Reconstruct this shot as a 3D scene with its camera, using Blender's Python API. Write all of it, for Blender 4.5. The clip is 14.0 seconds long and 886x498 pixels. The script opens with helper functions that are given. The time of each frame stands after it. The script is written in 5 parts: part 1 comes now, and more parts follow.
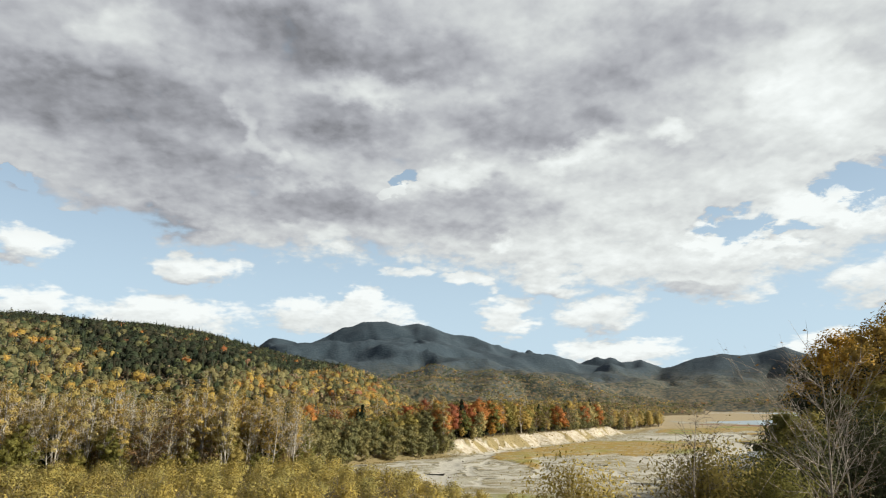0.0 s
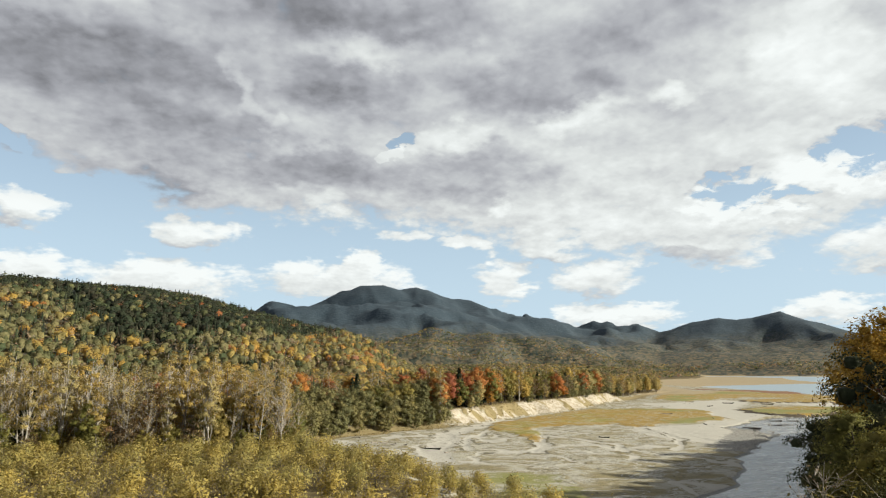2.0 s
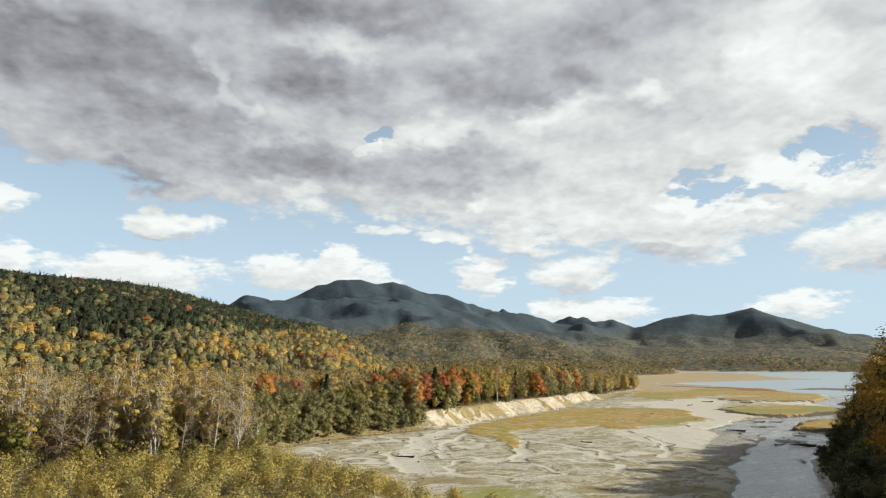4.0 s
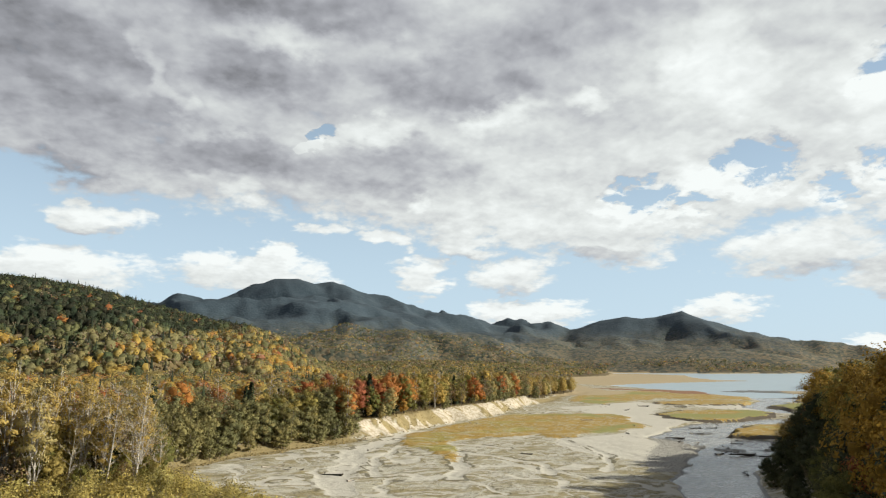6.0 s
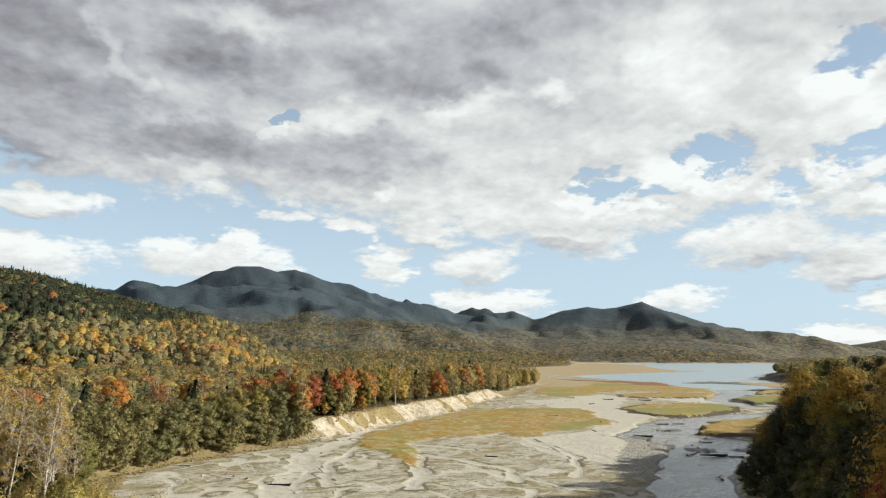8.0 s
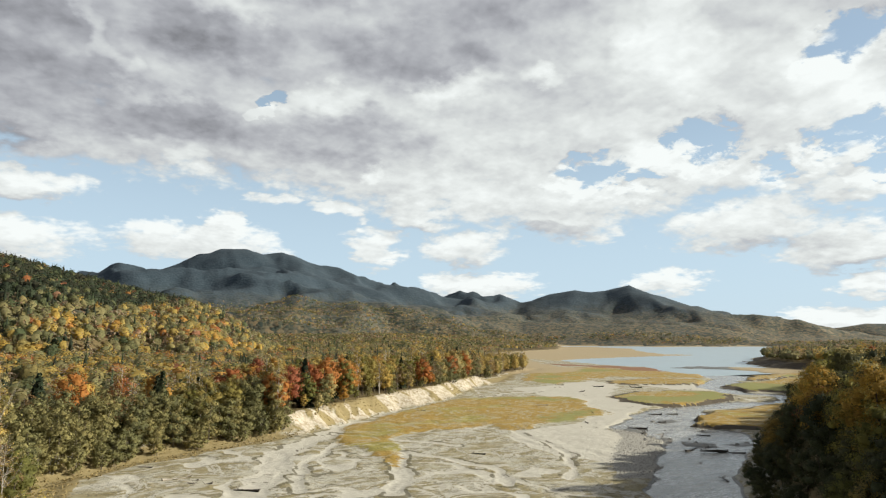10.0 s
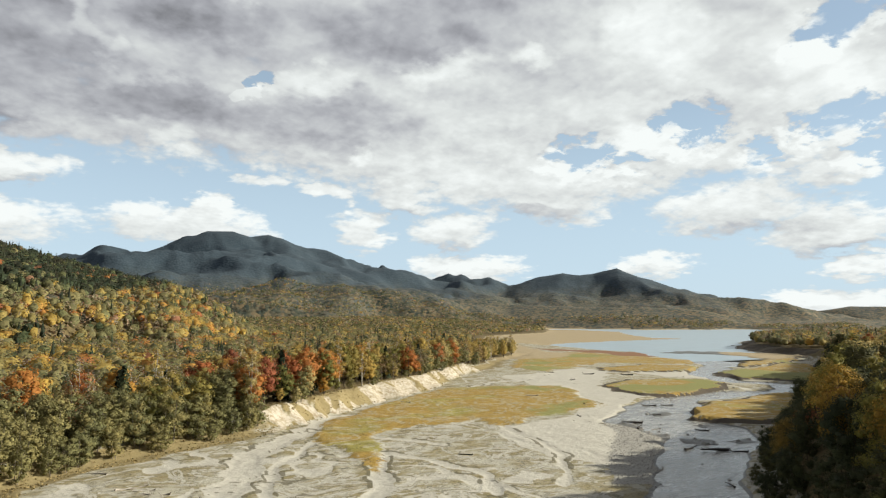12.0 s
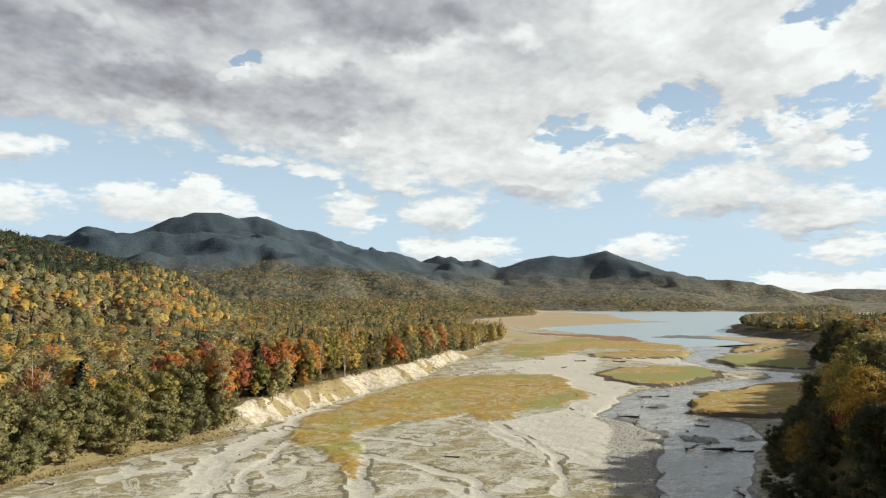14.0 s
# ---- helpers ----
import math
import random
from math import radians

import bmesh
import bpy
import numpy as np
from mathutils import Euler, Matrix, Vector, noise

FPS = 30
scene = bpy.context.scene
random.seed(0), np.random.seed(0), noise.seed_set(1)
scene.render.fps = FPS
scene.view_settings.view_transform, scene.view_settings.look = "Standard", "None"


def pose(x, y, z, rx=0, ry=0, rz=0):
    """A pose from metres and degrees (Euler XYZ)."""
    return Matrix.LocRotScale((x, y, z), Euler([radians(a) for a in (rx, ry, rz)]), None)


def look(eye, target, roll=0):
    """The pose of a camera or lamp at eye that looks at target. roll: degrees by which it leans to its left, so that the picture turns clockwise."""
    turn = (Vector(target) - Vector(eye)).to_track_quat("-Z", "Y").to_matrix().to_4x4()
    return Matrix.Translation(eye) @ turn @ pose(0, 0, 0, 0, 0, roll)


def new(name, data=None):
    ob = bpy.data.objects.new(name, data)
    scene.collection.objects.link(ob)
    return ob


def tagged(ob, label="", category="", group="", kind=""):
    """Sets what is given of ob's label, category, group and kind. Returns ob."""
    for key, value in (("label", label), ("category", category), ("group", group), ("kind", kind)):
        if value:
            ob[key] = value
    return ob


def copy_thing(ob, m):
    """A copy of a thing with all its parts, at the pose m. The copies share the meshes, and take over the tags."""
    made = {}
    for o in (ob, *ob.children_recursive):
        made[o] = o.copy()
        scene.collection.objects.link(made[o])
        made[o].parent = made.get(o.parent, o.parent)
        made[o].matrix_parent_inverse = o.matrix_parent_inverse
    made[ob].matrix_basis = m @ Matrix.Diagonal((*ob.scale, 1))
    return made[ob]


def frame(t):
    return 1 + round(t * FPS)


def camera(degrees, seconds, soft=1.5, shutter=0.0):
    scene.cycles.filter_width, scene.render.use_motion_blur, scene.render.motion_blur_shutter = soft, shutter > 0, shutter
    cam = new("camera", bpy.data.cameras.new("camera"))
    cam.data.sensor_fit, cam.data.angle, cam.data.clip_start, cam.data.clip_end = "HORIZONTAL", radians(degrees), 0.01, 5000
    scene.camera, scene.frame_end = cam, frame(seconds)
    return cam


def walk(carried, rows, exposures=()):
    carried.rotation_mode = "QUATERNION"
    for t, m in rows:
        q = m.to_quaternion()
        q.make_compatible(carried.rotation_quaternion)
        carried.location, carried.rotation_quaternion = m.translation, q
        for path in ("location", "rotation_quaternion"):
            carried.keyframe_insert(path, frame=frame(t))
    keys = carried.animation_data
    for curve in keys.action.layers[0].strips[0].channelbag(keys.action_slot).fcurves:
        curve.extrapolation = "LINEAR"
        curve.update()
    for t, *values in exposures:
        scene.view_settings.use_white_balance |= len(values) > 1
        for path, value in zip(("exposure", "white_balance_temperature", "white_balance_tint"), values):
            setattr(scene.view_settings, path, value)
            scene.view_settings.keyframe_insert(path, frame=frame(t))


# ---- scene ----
cam = camera(69.91, 14.0, soft=1.2)
PATH = [
    (0, (7.000, -1.000, 21.092), (7.521, 0.868, 21.580), -0.41),
    (0.5, (7.739, 1.434, 21.909), (8.261, 3.309, 22.370), -0.38),
    (1, (8.509, 3.967, 22.663), (9.033, 5.849, 23.089), -0.37),
    (1.5, (9.334, 6.603, 23.347), (9.859, 8.491, 23.746), -0.32),
    (2, (10.221, 9.328, 24.009), (10.754, 11.218, 24.386), -0.28),
    (4.3, (14.977, 23.192, 26.546), (15.603, 25.057, 26.905), -0.18),
    (4.5, (15.465, 24.360, 26.786), (16.111, 26.219, 27.146), -0.18),
    (5, (16.705, 27.270, 27.376), (17.399, 29.110, 27.737), -0.14),
    (5.5, (17.988, 30.123, 27.926), (18.720, 31.949, 28.286), -0.12),
    (6, (19.371, 33.034, 28.500), (20.147, 34.841, 28.862), -0.13),
    (6.5, (20.750, 35.987, 29.100), (21.559, 37.780, 29.461), -0.14),
    (7, (22.287, 38.988, 29.730), (23.131, 40.766, 30.084), -0.10),
    (7.5, (23.903, 42.000, 30.369), (24.769, 43.770, 30.711), -0.06),
    (8, (25.576, 45.024, 31.012), (26.455, 46.790, 31.340), -0.02),
    (8.2, (26.244, 46.230, 31.265), (27.125, 47.996, 31.587), -0.00),
    (10.5, (34.172, 59.700, 33.917), (35.099, 61.453, 34.179), -0.03),
    (11, (35.991, 62.626, 34.569), (36.927, 64.376, 34.817), -0.02),
    (11.5, (37.814, 65.536, 35.226), (38.758, 67.283, 35.461), -0.03),
    (12, (39.680, 68.445, 35.897), (40.631, 70.190, 36.118), -0.05),
    (12.5, (41.551, 71.304, 36.560), (42.509, 73.047, 36.768), -0.06),
    (13, (43.428, 74.138, 37.205), (44.395, 75.878, 37.398), -0.07),
    (13.5, (45.297, 76.929, 37.823), (46.271, 78.666, 38.002), -0.07),
    (14, (47.180, 79.706, 38.422), (48.162, 81.441, 38.586), -0.04),
]
walk(cam, [(t, look(eye, target, roll)) for t, eye, target, roll in PATH])

# ---- light and sky ----
SUN_AZ, SUN_EL = radians(115), radians(24)
lamp = new("sun", bpy.data.lights.new("sun", "SUN"))
lamp.data.energy, lamp.data.angle, lamp.data.color = 5.0, radians(0.6), (1.0, 0.945, 0.80)
lamp.matrix_world = look((0, 0, 300), (-math.sin(SUN_AZ) * math.cos(SUN_EL) * 100, -math.cos(SUN_AZ) * math.cos(SUN_EL) * 100, 300 - math.sin(SUN_EL) * 100))
scene.view_settings.exposure = 0.4


class Nodes:
    """Short hand for building node trees."""

    def __init__(self, tree):
        self.tree = tree
        tree.nodes.clear()

    def node(self, kind, inputs=(), **props):
        n = self.tree.nodes.new(kind)
        for k, v in props.items():
            setattr(n, k, v)
        for k, v in (inputs.items() if isinstance(inputs, dict) else enumerate(inputs)):
            if v is None:
                continue
            if isinstance(v, bpy.types.NodeSocket):
                self.tree.links.new(v, n.inputs[k])
            else:
                n.inputs[k].default_value = v
        return n

    def m(self, op, *a, clamp=False):
        return self.node("ShaderNodeMath", a, operation=op, use_clamp=clamp).outputs[0]

    def v(self, op, *a):
        n = self.node("ShaderNodeVectorMath", a, operation=op)
        return n.outputs["Value"] if op in ("LENGTH", "DOT_PRODUCT", "DISTANCE") else n.outputs[0]

    def step(self, x, lo, hi, a=0.0, b=1.0):
        return self.node("ShaderNodeMapRange", [x, lo, hi, a, b], interpolation_type="SMOOTHSTEP").outputs[0]

    def mix(self, f, a, b, kind="RGBA"):
        n = self.node("ShaderNodeMix", data_type=kind, clamp_factor=True)
        i, o = (0, 2) if kind == "FLOAT" else (0, 6)
        for k, val in ((0, f), (o, a), (o + 1, b)):
            if isinstance(val, bpy.types.NodeSocket):
                self.tree.links.new(val, n.inputs[k])
            else:
                n.inputs[k].default_value = (*val, 1) if kind == "RGBA" and k and len(val) == 3 else val
        return n.outputs[2 if kind == "RGBA" else 0]

    def noise(self, vec, scale, detail=4.0, rough=0.55, warp=0.0):
        return self.node("ShaderNodeTexNoise", {"Vector": vec, "Scale": scale, "Detail": detail, "Roughness": rough, "Distortion": warp}).outputs["Fac"]

    def ramp(self, x, stops, interp="LINEAR"):
        n = self.node("ShaderNodeValToRGB", [x])
        r = n.color_ramp
        r.interpolation = interp
        while len(r.elements) < len(stops):
            r.elements.new(0.5)
        for e, (p, c) in zip(r.elements, stops):
            e.position, e.color = p, ((c, c, c, 1) if isinstance(c, (int, float)) else (*c, 1))
        return n.outputs[0]


# broken cumulus under a grey deck: bearing, rise, half width, half height in degrees
CUMULUS = [(-6.1, 11.9, 4.4, 1.5), (-18.9, 12.2, 3.0, 1.5), (12.0, 11.6, 2.9, 1.1), (18.0, 11.2, 2.3, 1.1), (24.9, 11.2, 4.2, 1.5), (29.4, 8.1, 4.2, 2.1), (21.5, 8.0, 3.0, 2.1), (35.4, 13.2, 3.9, 1.6),
           (39.4, 10.3, 5.0, 2.1), (30.4, 4.5, 6.2, 1.4), (6.2, 8.0, 7.6, 1.8), (8.2, 9.7, 2.2, 1.1), (-7.9, 7.5, 7.4, 1.8), (-17.5, 7.8, 4.0, 1.6), (37.0, 11.8, 5.8, 2.4), (47.2, 4.9, 3.5, 1.2), (53.6, 9.2, 7.6, 2.4),
           (60.0, 7.1, 6.2, 2.2), (61.4, 11.5, 3.8, 1.5), (53.3, 13.2, 3.8, 1.8), (45.5, 15.0, 3.8, 1.9), (62.5, 4.0, 3.4, 1.0), (60.2, 1.2, 7.0, 1.3)]
HOLES = [(12.4, 20.9, 1.3, 1.0), (41.2, 14.5, 3.4, 1.9), (51.4, 16.3, 3.2, 2.1), (61.2, 15.5, 4.0, 1.7), (61.9, 22.6, 3.2, 1.5), (45.0, 13.9, 2.2, 1.2), (55.9, 13.8, 2.4, 1.2),
         (-16.9, 14.7, 4.6, 1.2), (-21.0, 17.4, 2.4, 0.8), (64.2, 12.7, 2.0, 2.5)]
DARK = [(-19.7, 23.4, 8.2, 2.6), (-10.5, 24.5, 9.7, 2.9), (-10.1, 20.5, 10.0, 2.1), (-4.2, 17.9, 13.2, 2.1), (-8.1, 14.9, 3.4, 1.4), (-20.1, 15.9, 2.8, 1.2), (3.1, 30.5, 9.5, 2.9), (16.6, 30.8, 9.0, 2.3), (23.7, 25.0, 7.9, 3.0),
        (20.2, 18.4, 6.8, 2.2), (5.9, 17.6, 7.4, 1.9), (-3.0, 32.9, 11.0, 1.9), (18.0, 16.5, 9.2, 2.4), (6.7, 25.1, 6.0, 2.4), (29, 26.5, 9, 4.0), (37, 30.5, 10, 3.5)]
BASES = [(-6.0, 10.7, 4.0, 0.7), (29.3, 6.3, 4.0, 0.8), (37.5, 9.3, 4.5, 0.9), (-19.1, 10.9, 2.8, 0.6), (37.0, 9.7, 5.0, 0.8), (55.0, 7.4, 7.0, 0.9), (25.0, 9.8, 4.0, 0.6), (61.0, 5.3, 5.5, 0.7)]
BRIGHT = [(-14.6, 30.0, 3.8, 2.6), (-3.2, 24.0, 1.5, 2.8), (-1.0, 21.3, 2.2, 1.2), (4.9, 14.4, 2.5, 1.2), (16.0, 20.7, 5.1, 1.4), (28.8, 21.7, 3.6, 1.3), (36.5, 22.7, 2.8, 0.8), (48.6, 25.3, 4.8, 4.0), (45.5, 15.3, 3.7, 2.0),
          (59.1, 20.7, 5.0, 3.4), (49.5, 22.2, 6.0, 3.8), (7.7, 27.8, 5.0, 1.6), (20.9, 14.5, 1.2, 0.7), (62.8, 17.1, 4.4, 2.6)]


def cloud_group():
    g = bpy.data.node_groups.new("cloud_density", "ShaderNodeTree")
    g.interface.new_socket("Vector", in_out="INPUT", socket_type="NodeSocketVector")
    g.interface.new_socket("Density", in_out="OUTPUT", socket_type="NodeSocketFloat")
    g.interface.new_socket("Tone", in_out="OUTPUT", socket_type="NodeSocketFloat")
    n = Nodes(g)
    d = n.node("NodeGroupInput").outputs[0]
    s = n.node("ShaderNodeSeparateXYZ", [d])
    # cloud layers shrink towards the horizon
    k = n.m("DIVIDE", 1.0, n.m("ADD", n.m("MAXIMUM", s.outputs[2], 0.0), 0.30))
    p = n.v("MULTIPLY", d, n.node("ShaderNodeCombineXYZ", [k, k, 0.0]).outputs[0])
    low = n.node("ShaderNodeTexNoise", {"Vector": p, "Scale": 6.0, "Detail": 3.0, "Roughness": 0.5}).outputs["Color"]
    curl = n.node("ShaderNodeTexNoise", {"Vector": p, "Scale": 22.0, "Detail": 4.0, "Roughness": 0.55}).outputs["Color"]
    az = n.m("MULTIPLY", n.m("ARCTAN2", s.outputs[0], s.outputs[1]), 57.2958)
    el = n.m("MULTIPLY", n.m("ARCSINE", s.outputs[2]), 57.2958)
    size = n.step(el, 4.0, 24.0, 0.6, 1.35)
    spread = n.node("ShaderNodeCombineXYZ", [size, size, 0.0]).outputs[0]
    half = (0.5, 0.5, 0.5)
    wob = n.v("ADD", n.v("MULTIPLY", n.v("SUBTRACT", low, half), (8.0, 4.2, 0.0)), n.v("MULTIPLY", n.v("SUBTRACT", curl, half), (3.0, 2.0, 0.0)))
    at = n.v("ADD", n.node("ShaderNodeCombineXYZ", [az, el, 0.0]).outputs[0], n.v("MULTIPLY", wob, spread))
    az2 = n.node("ShaderNodeSeparateXYZ", [at])
    # lower edge of the deck over the bearing
    pos = n.m("DIVIDE", n.m("ADD", az2.outputs[0], 40), 120, clamp=True)
    edge = n.m("MULTIPLY", n.ramp(pos, [(0.0, 0.41), (0.167, 0.41), (0.25, 0.352), (0.29, 0.335), (0.34, 0.32), (0.42, 0.315), (0.5, 0.28), (0.583, 0.245), (0.667, 0.235), (0.75, 0.27), (0.9, 0.28)]), 40)
    deck = n.m("MINIMUM", n.m("MULTIPLY", n.m("SUBTRACT", az2.outputs[1], edge), 0.42), 1.0)
    deck = n.m("MAXIMUM", deck, -1.0)

    def blobs(rows, soft=False):
        top = None
        for a, e, w, h in rows:
            q = n.v("MULTIPLY", n.v("SUBTRACT", at, (a, e, 0)), (1 / w, 1 / h, 0))
            one = n.m("SUBTRACT", 1.0, n.v("DOT_PRODUCT", q, q))
            if soft:
                one = n.m("POWER", n.m("MAXIMUM", n.m("MULTIPLY", n.m("ADD", one, 0.35), 0.74), 0.0), 1.5)
            top = one if top is None else n.m("ADD" if soft else "MAXIMUM", top, one)
        return n.m("MINIMUM", top, 1.0) if soft else n.m("MAXIMUM", top, -1.0)

    dens = n.m("MAXIMUM", deck, blobs(CUMULUS))
    puffs = n.node("ShaderNodeTexVoronoi", {"Vector": n.v("ADD", p, n.v("MULTIPLY", n.v("SUBTRACT", curl, half), (0.05, 0.05, 0.0))), "Scale": 11.0, "Detail": 2.0, "Roughness": 0.55, "Lacunarity": 2.3}, feature="SMOOTH_F1").outputs["Distance"]
    dens = n.m("SUBTRACT", dens, n.m("MULTIPLY", n.m("MAXIMUM", blobs(HOLES), 0.0), n.step(n.noise(p, 15.0, 5.0, 0.6, 0.4), 0.34, 0.60, 2.4, 0.7)))
    fine = n.noise(p, 26.0, 6.0, 0.58, 0.0)
    broad = n.noise(p, 5.5, 3.0, 0.5, 0.2)
    dens = n.m("ADD", dens, n.m("MULTIPLY", n.m("SUBTRACT", broad, 0.5), 0.9))
    dens = n.m("ADD", dens, n.m("MULTIPLY", n.m("SUBTRACT", 0.50, puffs), 0.8))
    dens = n.m("ADD", dens, n.m("MULTIPLY", n.m("SUBTRACT", fine, 0.5), n.step(el, 13.0, 19.0, 1.1, 0.5)))
    tone = n.m("SUBTRACT", n.m("ADD", blobs(DARK, True), n.m("MULTIPLY", blobs(BASES, True), 0.95)), blobs(BRIGHT, True))
    n.node("NodeGroupOutput", [dens, tone])
    return g


def sky():
    w = bpy.data.worlds.new("sky")
    scene.world = w
    w.use_nodes = True
    n = Nodes(w.node_tree)
    d = n.node("ShaderNodeTexCoord").outputs["Generated"]
    s = n.node("ShaderNodeSeparateXYZ", [d])
    az = n.m("MULTIPLY", n.m("ARCTAN2", s.outputs[0], s.outputs[1]), 57.2958)
    el = n.m("MULTIPLY", n.m("ARCSINE", s.outputs[2]), 57.2958)
    tex = n.node("ShaderNodeTexSky", sky_type="NISHITA", sun_disc=False, sun_elevation=SUN_EL, sun_rotation=SUN_AZ, altitude=300.0, air_density=1.0, dust_density=0.6, ozone_density=1.2)
    blue = n.v("MULTIPLY", tex.outputs[0], (0.08, 0.08, 0.08))
    pale = n.mix(n.step(el, 2.0, 24.0, 0.9, 0.45), blue, (0.44, 0.565, 0.66))
    group = cloud_group()
    cloud_here = n.node("ShaderNodeGroup", [d], node_tree=group)
    here, mood = cloud_here.outputs[0], cloud_here.outputs[1]
    up = n.node("ShaderNodeGroup", [n.v("NORMALIZE", n.v("ADD", d, (0.016, -0.005, 0.022)))], node_tree=group).outputs[0]
    alpha = n.step(here, -0.32, 0.45)
    deep = n.step(el, 11.5, 16.5)
    lit = n.m("MULTIPLY", n.m("SUBTRACT", here, up), n.step(el, 10.0, 20.0, 0.13, 0.17))
    lit = n.m("MINIMUM", n.m("MAXIMUM", lit, -0.15), 0.13)
    # the deck closes and darkens overhead and behind
    side = n.m("MAXIMUM", n.step(az, 72, 100), n.step(az, -30, -60))
    over = n.m("MAXIMUM", n.step(el, 37, 52), side)
    alpha = n.m("MAXIMUM", alpha, n.m("MULTIPLY", over, n.step(el, 4, 12)))
    slow = n.noise(n.v("MULTIPLY", d, (1.0, 1.0, 1.8)), 7.0, 3.0, 0.5, 0.3)
    # thick grey on one side, thin and bright towards the sun
    grey = n.m("MULTIPLY", deep, n.m("ADD", 0.10, n.m("ADD", n.step(az, 28, 4, 0.0, 0.11), n.step(el, 17, 24, -0.05, 0.02))))
    base = n.m("SUBTRACT", n.m("SUBTRACT", 0.625, grey), n.m("MULTIPLY", over, 0.48))
    tone = n.m("SUBTRACT", base, n.m("MULTIPLY", mood, 0.155))
    tone = n.m("ADD", tone, n.m("MULTIPLY", n.m("SUBTRACT", slow, 0.5), 0.16))
    tone = n.m("ADD", tone, n.m("MULTIPLY", lit, n.m("SUBTRACT", 1.0, over)))
    tone = n.m("MINIMUM", n.m("MAXIMUM", tone, 0.17), 0.74)
    tint = n.mix(n.step(tone, 0.62, 0.25), (0.955, 1.0, 0.985), (0.93, 0.957, 1.04))
    cloud = n.v("MULTIPLY", tint, n.node("ShaderNodeCombineXYZ", [tone, tone, tone]).outputs[0])
    colour = n.mix(alpha, pale, cloud)
    n.node("ShaderNodeOutputWorld", [n.node("ShaderNodeBackground", [colour, 1.0]).outputs[0]])


sky()


# ---- materials ----
def material(name):
    mat = bpy.data.materials.new(name)
    mat.use_nodes = True
    return mat, Nodes(mat.node_tree)


def finish(n, colour, rough=0.9, bump=None, strength=0.4, dist=0.1, spec=0.3, metal=0.0):
    p = n.node("ShaderNodeBsdfPrincipled", {"Base Color": colour, "Roughness": rough, "Metallic": metal, "Specular IOR Level": spec})
    if bump is not None:
        b = n.node("ShaderNodeBump", {"Height": bump, "Strength": strength, "Distance": dist})
        n.tree.links.new(b.outputs[0], p.inputs["Normal"])
    n.node("ShaderNodeOutputMaterial", [p.outputs[0]])
    return p


def position(n):
    return n.node("ShaderNodeNewGeometry").outputs["Position"]


def attr(n, name):
    return n.node("ShaderNodeAttribute", attribute_name=name).outputs["Fac"]


